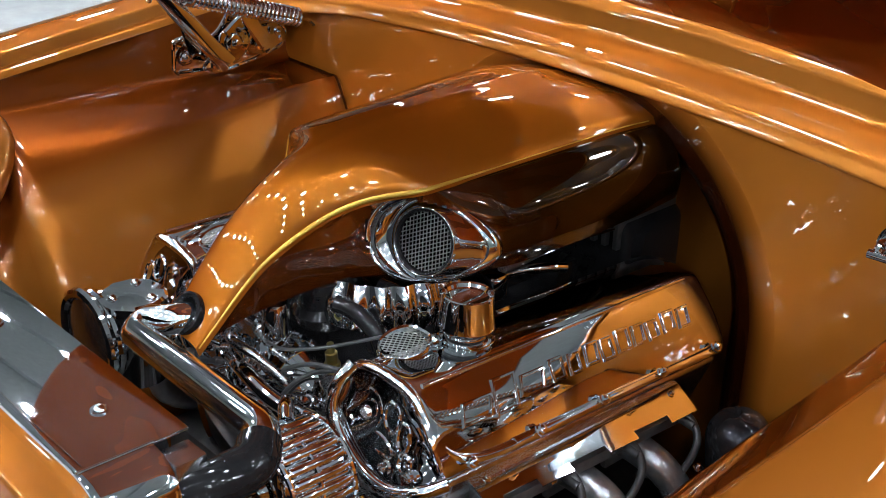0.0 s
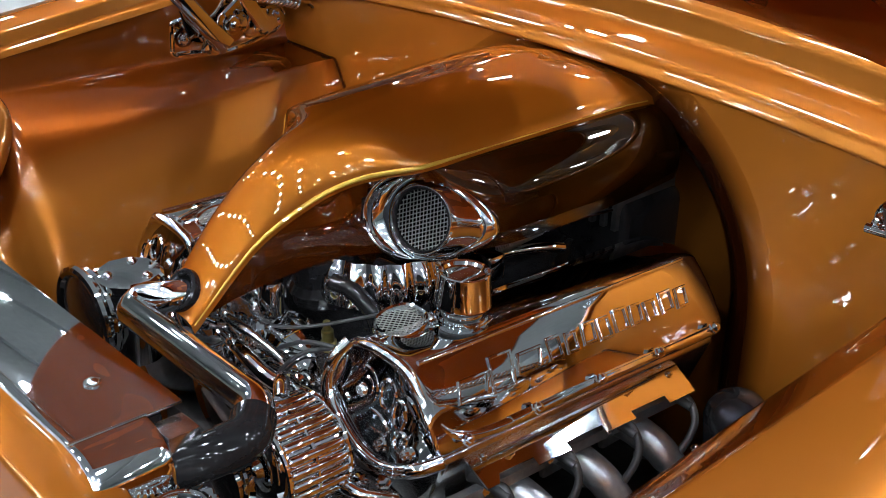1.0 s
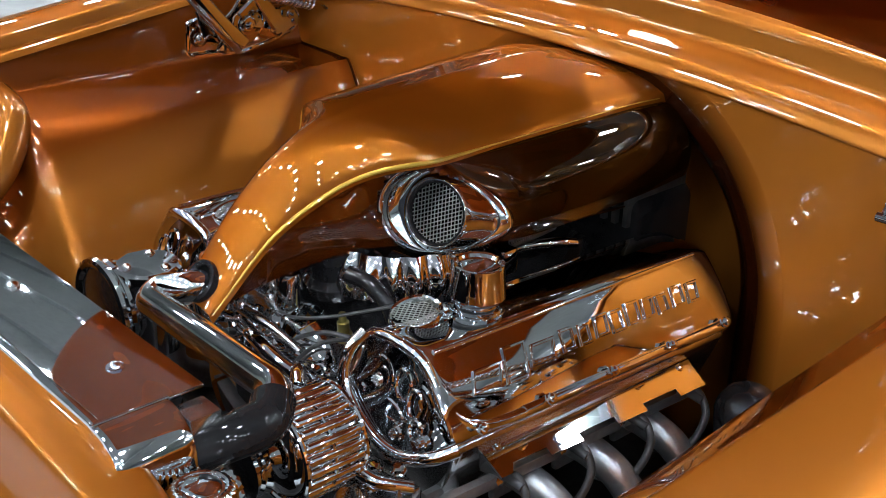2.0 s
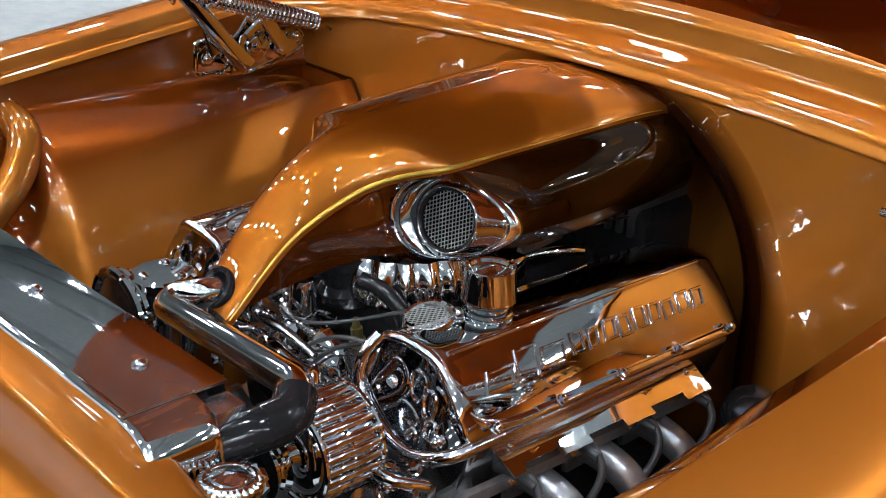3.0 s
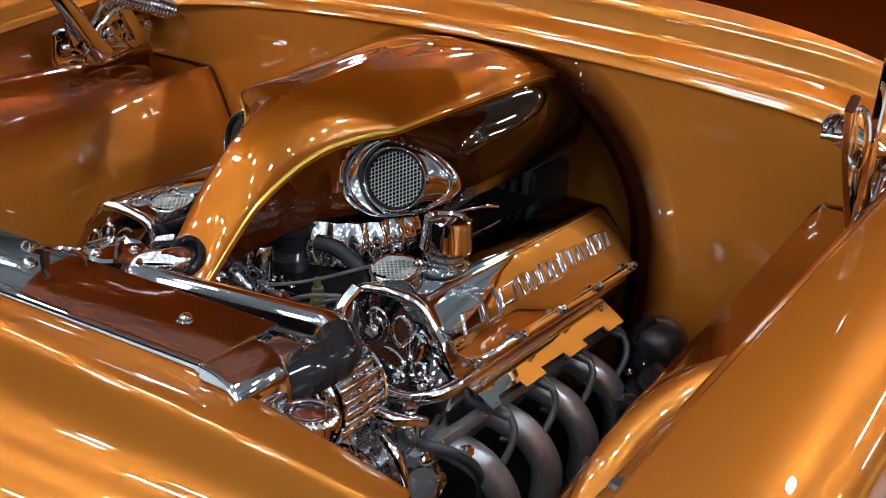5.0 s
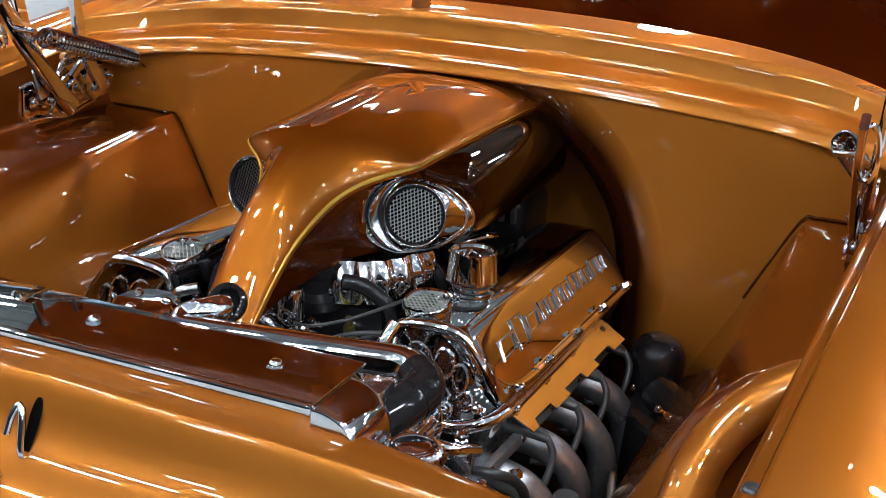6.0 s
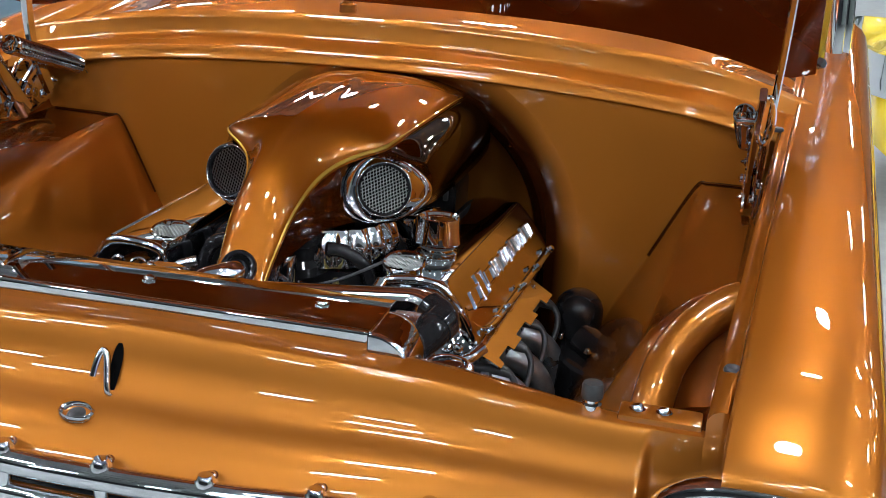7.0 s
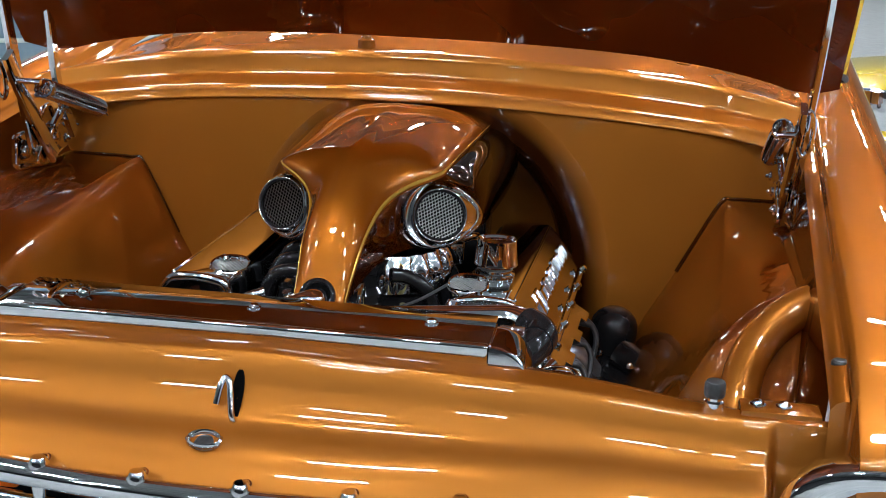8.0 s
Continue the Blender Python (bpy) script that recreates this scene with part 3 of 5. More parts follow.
def eye_outline(a):
    """The bezel's rim: a round front and a drawn-out tail."""
    x, y = math.cos(a), math.sin(a)
    if x < 0:
        return -0.02 + 0.059 * x, 0.061 * y
    return -0.02 + 0.102 * x, 0.061 * y * (1 - 0.28 * x * x)


def eye(s):
    """Chrome teardrop bezel: a dish in front, a tail behind, and a wire screen that faces forward."""
    c, n, side, up = eye_frame(s)
    rings = []
    for w, r, d, out in ((0, 0.0435, -0.02, 0), (0, 0.045, -0.004, 0), (0, 0.0465, 0.0, 0), (0, 0.0485, -0.002, 0), (0.14, 0.049, -0.004, 0), (0.3, 0.05, -0.005, 0), (0.5, 0.05, -0.005, 0), (0.7, 0.05, -0.003, 0), (0.84, 0.05, 0.0, 0),
                         (0.9, 0.05, 0.004, 0), (0.96, 0.05, 0.0065, 0), (1, 0.05, 0.006, 0.002), (1, 0.05, 0.002, 0.0045), (1, 0.05, -0.006, 0.005), (1, 0.05, -0.03, 0.0)):
        row = []
        for i in range(96):
            a = 2 * math.pi * i / 96
            ou, ov = eye_outline(a)
            k = 1 + out / 0.06
            ou, ov = -0.02 + (ou + 0.02) * k, ov * k
            u, v = r * math.cos(a) * (1 - w) + ou * w, r * math.sin(a) * (1 - w) + ov * w
            rim = 0.018 - 0.46 * (ou + 0.08)
            dish = 0.012 * w * (1 - w) * max(0.0, -math.cos(a))
            row.append(c + side * u + up * v + n * (d + rim * w**1.15 - dish))
        rings.append(row)
    bm = BM()
    loft(bm, rings, True)
    e = part("eye_bezel", bm, CHROME, engine_cover, "chrome teardrop bezel", 60)
    bm = BM()
    rings = []
    for r, d in ((0.0478, -0.004), (0.0478, 0.001), (0.0462, 0.0022), (0.0442, 0.001), (0.0425, -0.003), (0.0422, -0.014)):
        rings.append([c + (side * math.cos(a) + up * math.sin(a)) * r + n * d for a in (2 * math.pi * i / 40 for i in range(40))])
    loft(bm, rings, True)
    part("seal", bm, GLOSSY, e, "black rubber ring")
    bm = BM()
    tube(bm, [c + (side * math.cos(a) + up * math.sin(a)) * 0.0484 + n * 0.001 for a in (2 * math.pi * i / 64 for i in range(65))], 0.0016, 10, False)
    part("eye_ring", bm, CHROME, e, "rounded chrome ring")
    bm = BM()
    step, r = 0.0056, 0.0432
    for d1 in ((side + up * 0.5).normalized(), (up - side * 0.12).normalized()):
        perp = n.cross(d1).normalized()
        for k in range(-8, 9):
            h = k * step
            if abs(h) < r - 0.001:
                L = math.sqrt(r * r - h * h)
                tube(bm, [c + perp * h + d1 * q - n * 0.007 for q in (-L, L)], 0.0007, 5)
    part("screen", bm, WIRE, e, "woven wire screen")
    bm = BM()
    spin(bm, c - n * 0.02, n, [(0, 0.0435), (0.002, 0.04), (0.003, 0.001)], 24)
    part("backing", bm, VOID, e)


engine_cover_parts()

# ---- engine bay floor ----
def undertray():
    bm = BM()
    block(bm, (-0.5, 0.02, 0.33), (0.54, 1.36, 0.35), 0)
    for y in (0.12, 0.55):
        block(bm, (-0.5, y, 0.35), (0.54, y + 0.1, 0.45), 0.01)
    part("undertray", bm, DARK, car, "dark frame members under the engine")


undertray()


# ---- grille and headlights ----
def grille_y(x):
    return -0.166 + 0.21 * x * x


def grille():
    g = thing("grille", "chrome bar grille below the header panel", "grille")
    for k, (z, r) in enumerate(((0.809, 0.017), (0.762, 0.015), (0.716, 0.015), (0.67, 0.015), (0.624, 0.015))):
        bm = BM()
        tube(bm, [(x, grille_y(x) + 0.004 * k, z + 0.02 * x * x) for x in (-0.7 + 1.4 * i / 40 for i in range(41))], r, 14)
        part("bar", bm, CHROME, g)
    for i in range(-5, 6):
        x = 0.033 + 0.139 * i
        bm = BM()
        y = grille_y(x)
        spin(bm, (x, y + 0.002, 0.6), (0, 0, 1), [(0, 0.006), (0.16, 0.006), (0.2, 0.012), (0.228, 0.014), (0.236, 0.009)], 12)
        part("tie", bm, CHROME, g)
        if abs(x) < 0.62:
            bm = BM()
            bolt(bm, (x, grille_y(x) + 0.018, 0.824 + 0.02 * x * x), (0, -0.3, 1), 0.008, 0.006)
            part("screw", bm, CHROME, g)
    bm = BM()
    sheet(bm, lambda u, v: (-0.72 + 1.44 * u, grille_y(-0.72 + 1.44 * u) + 0.07, 0.42 + 0.4 * v), 20, 2, 0.004)
    part("backing", bm, GLOSSY, g)
    for s in (1, -1):
        bm = BM()
        block(bm, (0.4 * s - 0.09 + 0.02, -0.128, 0.772), (0.4 * s + 0.09 + 0.02, -0.1, 0.8), 0.006)
        part("amber_lamp", bm, RUBY, g, "amber parking lamp")


def headlight(s):
    h = thing("headlight", "round headlight in a chrome bezel below the fender", "headlight", group="headlights")
    c = V((0.838 * s, -0.118, 0.79))
    def oval(a, r):
        # a circle drawn out into a soft square
        x, z = math.cos(a), math.sin(a)
        k = r / (abs(x)**3.2 + abs(z)**3.2)**(1 / 3.2)
        return x * k, z * k
    bm = BM()
    rings = []
    for r, d in ((0.126, 0.05), (0.138, 0.01), (0.139, -0.008), (0.136, -0.016), (0.129, -0.02), (0.119, -0.02), (0.108, -0.014), (0.098, -0.004), (0.091, 0.01)):
        rings.append([])
        for k in range(64):
            x, z = oval(2 * math.pi * k / 64, r)
            w = min(1.0, max(0.0, (0.118 - r) / 0.024))
            x, z = x + (r * math.cos(2 * math.pi * k / 64) - x) * w, z + (r * math.sin(2 * math.pi * k / 64) - z) * w
            rings[-1].append(c + V((1.04 * x, d + 0.05 * s * x * 0.3, z * 0.98)))
    loft(bm, rings, True)
    part("bezel", bm, CHROME, h, "chrome headlight bezel")
    bm = BM()
    spin(bm, c + V((0, 0.03, 0)), (0, -1, 0), [(0, 0.09), (0.012, 0.089), (0.024, 0.078), (0.033, 0.05), (0.037, 0.002)], 40)
    part("lens", bm, LENS, h, "ribbed clear glass lens")
    bm = BM()
    spin(bm, c + V((0, 0.12, 0)), (0, -1, 0), [(0, 0.02), (0.01, 0.06), (0.06, 0.1), (0.075, 0.112)], 32)
    part("reflector", bm, CHROME, h)


grille()
for side in (1, -1):
    headlight(side)


# ---- hood hinges ----
def plate(bm, outline, axis, thick, bevel=0.002):
    """A flat plate with bevelled edges; outline is a loop of points across the axis."""
    axis = V(axis)
    lo, hi = [bm.verts.new(p) for p in outline], [bm.verts.new(p + axis * thick) for p in outline]
    n = len(outline)
    faces = [bm.faces.new(lo[::-1]), bm.faces.new(hi)]
    faces += [bm.faces.new((lo[i], lo[(i + 1) % n], hi[(i + 1) % n], hi[i])) for i in range(n)]
    edges = list(faces[0].edges) + list(faces[1].edges)
    bmesh.ops.bevel(bm, geom=edges, offset=bevel, segments=2, affect="EDGES", profile=0.6, clamp_overlap=True)


def ring_of(pts, r=0.012, per=5):
    """A closed loop with rounded corners."""
    return rounded_path(list(pts) + list(pts[:2]), r, per)[per + 2:-1] + []


def hinge(s):
    def P(x, y, z):
        return V((0.059 + 0.014 * s + s * (0.735 + WIDER[s] - x), y, z + (0.01 if s < 0 else 0)))
    base = [(0, 0.795, 0.975), (0, 0.79, 1.03), (0, 0.803, 1.044), (0, 0.845, 1.044), (0, 0.87, 1.03), (0, 0.9, 1.045), (0, 0.93, 1.085), (0, 0.965, 1.085), (0, 0.985, 1.045), (0, 1.045, 1.045), (0, 1.068, 1.02), (0, 1.05, 0.99), (0, 0.98, 0.972), (0, 0.92, 0.962), (0, 0.85, 0.972)]
    bm = BM()
    plate(bm, [P(-0.008, y, z) for _, y, z in ring_of(base, 0.014)], (-s, 0, 0), 0.006)
    h = part("hood_hinge", bm, CHROME, car, "polished chrome hood hinge with a coil spring")
    bm = BM()
    tube(bm, [P(0.0, y, z) for _, y, z in ring_of(base, 0.014)] + [P(0.0, *ring_of(base, 0.014)[0][1:])], 0.0042, 8, False)
    part("rolled_edge", bm, CHROME, h)
    bm = BM()
    plate(bm, [P(0.002, y, z) for _, y, z in ring_of([(0, 0.808, 0.99), (0, 0.806, 1.028), (0, 0.834, 1.03), (0, 0.838, 0.992)], 0.01)], (-s, 0, 0), 0.001, 0.0003)
    part("window", bm, UMBER, h, "slotted opening showing the brown panel behind")
    # swinging plates over the base
    for x, outline in ((0.012, [(0, 0.885, 0.985), (0, 0.88, 1.03), (0, 0.905, 1.052), (0, 0.95, 1.05), (0, 0.965, 1.02), (0, 0.94, 0.985)]),
                       (0.006, [(0, 0.955, 0.985), (0, 0.95, 1.03), (0, 0.985, 1.045), (0, 1.05, 1.03), (0, 1.06, 1.01), (0, 1.01, 0.985)]),
                       (0.018, [(0, 0.845, 0.975), (0, 0.86, 1.015), (0, 0.89, 1.02), (0, 0.915, 0.985), (0, 0.89, 0.968)])):
        bm = BM()
        plate(bm, [P(x, y, z) for _, y, z in ring_of(outline, 0.016)], (-s, 0, 0), 0.006)
        part("swing_plate", bm, CHROME, h)
    for y, z in ((0.82, 1.008), (0.875, 1.0), (1.045, 1.012)):
        bm = BM()
        bolt(bm, P(0.004, y, z), (-s, 0, 0), 0.011, 0.009)
        part("bolt", bm, CHROME, h)
    for y, z, r in ((0.924, 1.022, 0.02), (0.985, 1.008, 0.011), (0.905, 0.99, 0.012), (1.03, 1.03, 0.01)):
        bm = BM()
        spin(bm, P(0.02, y, z), (-s, 0, 0), [(0, r), (0.004, r), (0.006, r * 0.85), (0.006, r * 0.45), (0.011, r * 0.4), (0.013, r * 0.2)], 20)
        part("rivet", bm, CHROME, h)
    bars = (("lower_arm", [(0.014, 0.9, 0.985), (0.016, 0.84, 1.05), (0.016, 0.76, 1.15), (0.014, 0.72, 1.22)], 0.018),
            ("upper_arm", [(0.022, 0.98, 1.02), (0.022, 0.93, 1.1), (0.01, 0.93, 1.16), (0.004, 0.925, 1.28), (0.0, 0.9, 1.42)], 0.014),
            ("link", [(0.016, 0.895, 1.05), (0.018, 0.93, 1.075), (0.018, 0.965, 1.09), (0.014, 1.0, 1.085)], 0.006),
            ("lift_bar", [(0.002, 0.83, 1.02), (-0.004, 0.8, 1.14), (-0.014, 0.765, 1.34), (-0.02, 0.7, 1.66)], 0.014))
    for name, pts, w in bars:
        if s > 0 and name == "upper_arm":
            continue
        bm = BM()
        path = smooth_path([P(x + 0.02 * (s < 0), y, z) for x, y, z in pts], 6)
        rings = []
        for i, p in enumerate(path):
            d = (path[min(i + 1, len(path) - 1)] - path[max(i - 1, 0)]).normalized()
            side = V((1, 0, 0))
            up = d.cross(side).normalized()
            rings.append([p + side * (0.0065 * c) + up * (w * e) for c, e in ((-1, -0.8), (-0.6, -1), (0.6, -1), (1, -0.8), (1, 0.8), (0.6, 1), (-0.6, 1), (-1, 0.8))])
        loft(bm, rings, True, True)
        part(name, bm, CHROME, h)
    a, b = (P(0.074, 0.785, 1.148), P(0.078, 1.045, 1.066)) if s < 0 else (P(0.04, 0.775, 1.172), P(0.026, 1.03, 1.07))
    d = (b - a)
    s1 = d.orthogonal().normalized()
    s2 = d.normalized().cross(s1)
    turns, n = 27, 27 * 12
    bm = BM()
    tube(bm, [a + d * (i / n) + (s1 * math.cos(2 * math.pi * turns * i / n) + s2 * math.sin(2 * math.pi * turns * i / n)) * 0.0165 for i in range(n + 1)], 0.0036, 6)
    part("spring", bm, CHROME, h, "tight chrome coil spring")
    bm = BM()
    tube(bm, smooth_path([b, b + d.normalized() * 0.02, b + d.normalized() * 0.036 + V((0, 0, -0.008))], 4), 0.005, 8)
    part("spring_hook", bm, CHROME, h)
    bm = BM()
    along = d.normalized()
    tube(bm, smooth_path([a + V((0, 0, 0.014)), a - along * 0.012 + V((0, 0, 0.006)), a - along * 0.03 - V((0, 0, 0.004)), a - along * 0.036 - V((0, 0, 0.012))], 4), 0.0045, 8)
    part("spring_hook", bm, CHROME, h)
    bm = BM()
    spin(bm, a - along * 0.002, along, [(0, 0.0195), (0.008, 0.0205), (0.009, 0.0185), (0.006, 0.0165), (0.002, 0.0165)], 24, False)
    part("spring_cup", bm, CHROME, h)
    pin = P(0.012, 0.745, 1.168)
    bm = BM()
    tube(bm, [pin + V((-s * 0.075, 0, -0.002)) if s < 0 else a + V((-0.012, -0.03, -0.006)), pin], 0.0055, 10)
    part("spring_pin", bm, CHROME, h)
    # the long eye in which the lift bar turns
    bm = BM()
    tube(bm, [P(0.004 + 0.013 * math.cos(2 * math.pi * i / 32), 0.738 - 0.012 * math.sin(2 * math.pi * i / 32), 1.172 + 0.043 * math.sin(2 * math.pi * i / 32)) for i in range(33)], 0.0048, 8, False)
    part("pivot_eye", bm, CHROME, h)


for side in (1, -1):
    hinge(side)


def cowl_wedge(s):
    """Rubber filler in the gap between the fender's channel and the cowl."""
    bm = BM()
    x = 0.884 if s > 0 else -0.8
    prism(bm, [V((x + dx, 1.045, 1.108 + dz)) for dx, dz in ((-0.022, -0.012), (0.02, -0.012), (0.022, 0.006), (0.0, 0.014), (-0.02, 0.004))],
          [V((x + dx, 1.1, 1.112 + dz)) for dx, dz in ((-0.02, -0.012), (0.022, -0.012), (0.024, 0.01), (0.008, 0.024), (-0.016, 0.008))], 0.004)
    part("rubber_wedge", bm, BLACK, car)


cowl_wedge(1)

for x, y in ((-0.11, 1.235), (0.602, 1.33)):
    knob = thing("hood_bumper", "small orange hood bumper on the cowl", "bumper", group="cowl bumpers")
    bm = BM()
    z = crown(x) + 0.1
    spin(bm, (x, y, z - 0.025), (0, 0, 1), [(0, 0.02), (0.022, 0.019), (0.026, 0.012), (0.036, 0.01)], 18)
    part("base", bm, ORANGE, knob)
    bm = BM()
    spin(bm, (x, y, z + 0.01), (0, 0, 1), [(0, 0.011), (0.003, 0.014), (0.014, 0.014), (0.018, 0.011), (0.019, 0.002)], 18)
    part("cap", bm, COVER, knob)


# ---- engine ----
engine = thing("engine", "chrome-dressed vee-eight engine under a painted cover", "engine")


def vc_mid(y, s):
    return 0.006 + 0.05 * (y - 0.48) * (1 if s > 0 else 0.6)


def screen_disc(bm, c, u, v, ru, rv, step, r=0.0009):
    """Two sets of crossing wires that fill an oval."""
    for a, b, ra, rb in ((u, v, ru, rv), (v, u, rv, ru)):
        k = -int(rb / step)
        while k * step < rb:
            h = k * step
            L = ra * math.sqrt(max(0, 1 - (h / rb)**2))
            if L > 0.003:
                tube(bm, [c + b * h + a * q for q in (-L, L)], r, 5)
            k += 1


def vc_face(t):
    """Outer face of a valve cover, from its top crease (0) to its lower roll (1): x, z."""
    return 0.311 + 0.062 * t + 0.003 * math.sin(math.pi * t), 0.888 - 0.083 * t + 0.002 * math.sin(math.pi * t)


def valve_cover(s):
    """Cast cover with rounded shoulders; both ends roll over into upright faces."""
    face = [vc_face(k / 8) for k in range(9)]
    shape = [(0.2, 0.79), (0.197, 0.85), (0.198, 0.872), (0.204, 0.885), (0.216, 0.892), (0.24, 0.8945), (0.28, 0.8945), (0.297, 0.8935), (0.306, 0.8915)]
    shape += face + [(0.3765, 0.798), (0.377, 0.79), (0.373, 0.782), (0.36, 0.776), (0.33, 0.772)]
    mx, mz = 0.285, 0.82
    bm = BM()
    rings = []
    for y, k in ((0.478, 0.8), (0.478, 0.9), (0.479, 0.945), (0.482, 0.97), (0.487, 0.986), (0.494, 0.996), (0.502, 1.0), (0.77, 1.0), (1.0, 1.0), (1.016, 0.994), (1.03, 0.976), (1.04, 0.948), (1.046, 0.91), (1.049, 0.86), (1.049, 0.8)):
        rings.append([V((vc_mid(y, s) + s * (mx + (x - mx) * k), y, mz + (z - mz) * k)) for x, z in shape])
    loft(bm, rings, True, True)
    vc = part("valve_cover", bm, CHROME, engine, "tall polished chrome valve cover with rounded ends", 40)
    # rolled rails along the outer crease and at the front end
    bm = BM()
    tube(bm, [V((vc_mid(y, s) + s * 0.309, y, 0.8895)) for y in (0.5, 0.77, 1.01)], 0.0035, 10)
    part("rail", bm, CHROME, vc)
    bm = BM()
    rail = [(0.2, 0.49, 0.81), (0.199, 0.485, 0.85), (0.206, 0.483, 0.88), (0.245, 0.482, 0.8905), (0.285, 0.482, 0.8905), (0.308, 0.484, 0.882), (0.324, 0.486, 0.862), (0.345, 0.491, 0.833), (0.362, 0.504, 0.811), (0.373, 0.53, 0.8), (0.378, 0.57, 0.796), (0.379, 0.64, 0.795)]
    tube(bm, smooth_path([V((vc_mid(y, s) + s * x, y, z)) for x, y, z in rail], 5), lambda t: 0.009 - 0.0015 * t, 12)
    part("front_rail", bm, CHROME, vc, "heavy rolled rail round the front end")
    # polished end plate behind the rail and the strap
    lower = [(0.2, 0.455, 0.858), (0.206, 0.446, 0.818), (0.228, 0.442, 0.795), (0.262, 0.44, 0.776), (0.318, 0.442, 0.766), (0.358, 0.455, 0.777), (0.374, 0.49, 0.79)]
    upper = [(0.206, 0.478, 0.882), (0.225, 0.478, 0.888), (0.265, 0.478, 0.889), (0.303, 0.48, 0.882), (0.322, 0.482, 0.86), (0.345, 0.488, 0.83), (0.368, 0.506, 0.804)]
    lo, hi = [smooth_path([V((vc_mid(y, s) + s * x, y, z)) for x, y, z in row], 4) for row in (lower, upper)]
    bm = BM()
    loft(bm, [[p.lerp(q, k / 8) + V((0, 0.009 * math.sin(math.pi * k / 8), 0)) for p, q in zip(lo, hi)] for k in range(9)])
    end = part("end_plate", bm, SMOKE, vc, "dished chrome end plate with raised rings", 60)
    def on_end(x, z):
        k = (z - 0.775) / 0.11
        return V((vc_mid(0.48, s) + s * x, 0.447 + 0.032 * k + 0.006 * math.sin(math.pi * min(1.0, max(0.0, k))), z))
    for x, z, ru, rv, tilt in ((0.245, 0.838, 0.02, 0.026, 0.3), (0.248, 0.838, 0.009, 0.012, 0.3), (0.286, 0.842, 0.014, 0.02, 0.2), (0.313, 0.826, 0.011, 0.018, 0.2), (0.276, 0.803, 0.026, 0.01, -0.2), (0.327, 0.797, 0.01, 0.011, 0.0)):
        ring = []
        for i in range(29):
            c0, s0 = math.cos(2 * math.pi * i / 28), math.sin(2 * math.pi * i / 28)
            ring.append(on_end(x + ru * c0 * math.cos(tilt) - rv * s0 * math.sin(tilt), z + ru * c0 * math.sin(tilt) + rv * s0 * math.cos(tilt)))
        bm = BM()
        tube(bm, ring, 0.0032, 8, False)
        part("raised_ring", bm, CHROME, end)
    for x, z, r in ((0.222, 0.812, 0.008), (0.3, 0.782, 0.008), (0.347, 0.79, 0.007)):
        bm = BM()
        spin(bm, on_end(x, z) + V((0, 0.004, 0)), (0, -1, 0.2), [(0, r * 1.3), (0.006, r * 1.3), (0.008, r), (0.014, r * 0.95), (0.016, r * 0.6), (0.013, r * 0.5)], 18)
        part("boss", bm, CHROME, end)
    # lower flange with screws
    bm = BM()
    tube(bm, [V((vc_mid(y, s) + s * 0.378, y, 0.796)) for y in (0.6, 0.77, 1.02)], 0.0085, 10)
    part("flange", bm, CHROME, vc)
    for k in range(5):
        y = 0.52 + 0.122 * k
        bm = BM()
        spin(bm, V((vc_mid(y, s) + s * 0.383, y, 0.803)), (s * 0.7, 0, 0.7), [(0, 0.009), (0.003, 0.009), (0.004, 0.0065), (0.01, 0.0065), (0.012, 0.003)], 6)
        part("flange_nut", bm, CHROME, vc)
    # low plain frames standing in for the raised lettering, with one slanted emblem shape before them
    fx, fz = vc_face(1)[0] - vc_face(0)[0], vc_face(1)[1] - vc_face(0)[1]
    along = math.hypot(fx, fz)
    nrm = V((-s * fz, 0, fx)) / along
    def on_face(y, t, d):
        x, z = vc_face(t)
        return V((vc_mid(y, s) + s * x, y, z)) + nrm * d
    marks = [(0.53, 0.052, 0.36, 0.66, 0.012), (0.588, 0.042, 0.22, 0.7, 0.012), (0.636, 0.046, 0.32, 0.6, 0.01)]
    for k, (wide, t0, t1) in enumerate(((0.026, 0.28, 0.6), (0.024, 0.31, 0.61), (0.027, 0.28, 0.59), (0.026, 0.3, 0.62), (0.028, 0.27, 0.6), (0.025, 0.3, 0.6), (0.024, 0.33, 0.62), (0.027, 0.29, 0.61), (0.025, 0.32, 0.63))):
        marks.append((0.698 + 0.0325 * k, wide, t0, t1, 0.003 + 0.002 * (k % 3)))
    for y0, wide, t0, t1, lean in marks:
        outer = rounded_path([(y0 + lean, t0, 0), (y0 + wide + lean, t0, 0), (y0 + wide, t1, 0), (y0, t1, 0), (y0 + lean, t0, 0), (y0 + wide + lean, t0, 0)], 0.003, 2)[3:-1]
        cy, ct = y0 + wide / 2 + lean / 2, (t0 + t1) / 2
        ky, kt = 1 - 0.0085 / wide, 1 - 0.1 / (t1 - t0)
        rings = []
        for k, d in ((0, -0.001), (0.12, 0.0026), (0.3, 0.0034), (0.75, 0.0034), (0.9, 0.0026), (1, -0.001)):
            rings.append([on_face(cy + (p.x - cy) * (1 - k + k * ky), ct + (p.y - ct) * (1 - k + k * kt), d) for p in outer])
        bm = BM()
        loft(bm, rings, True)
        part("raised_frame", bm, CHROME, vc)
    # wire vent on top, behind the front rail
    c = V((vc_mid(0.54, s) + s * 0.217, 0.548, 0.893))
    bm = BM()
    rings = []
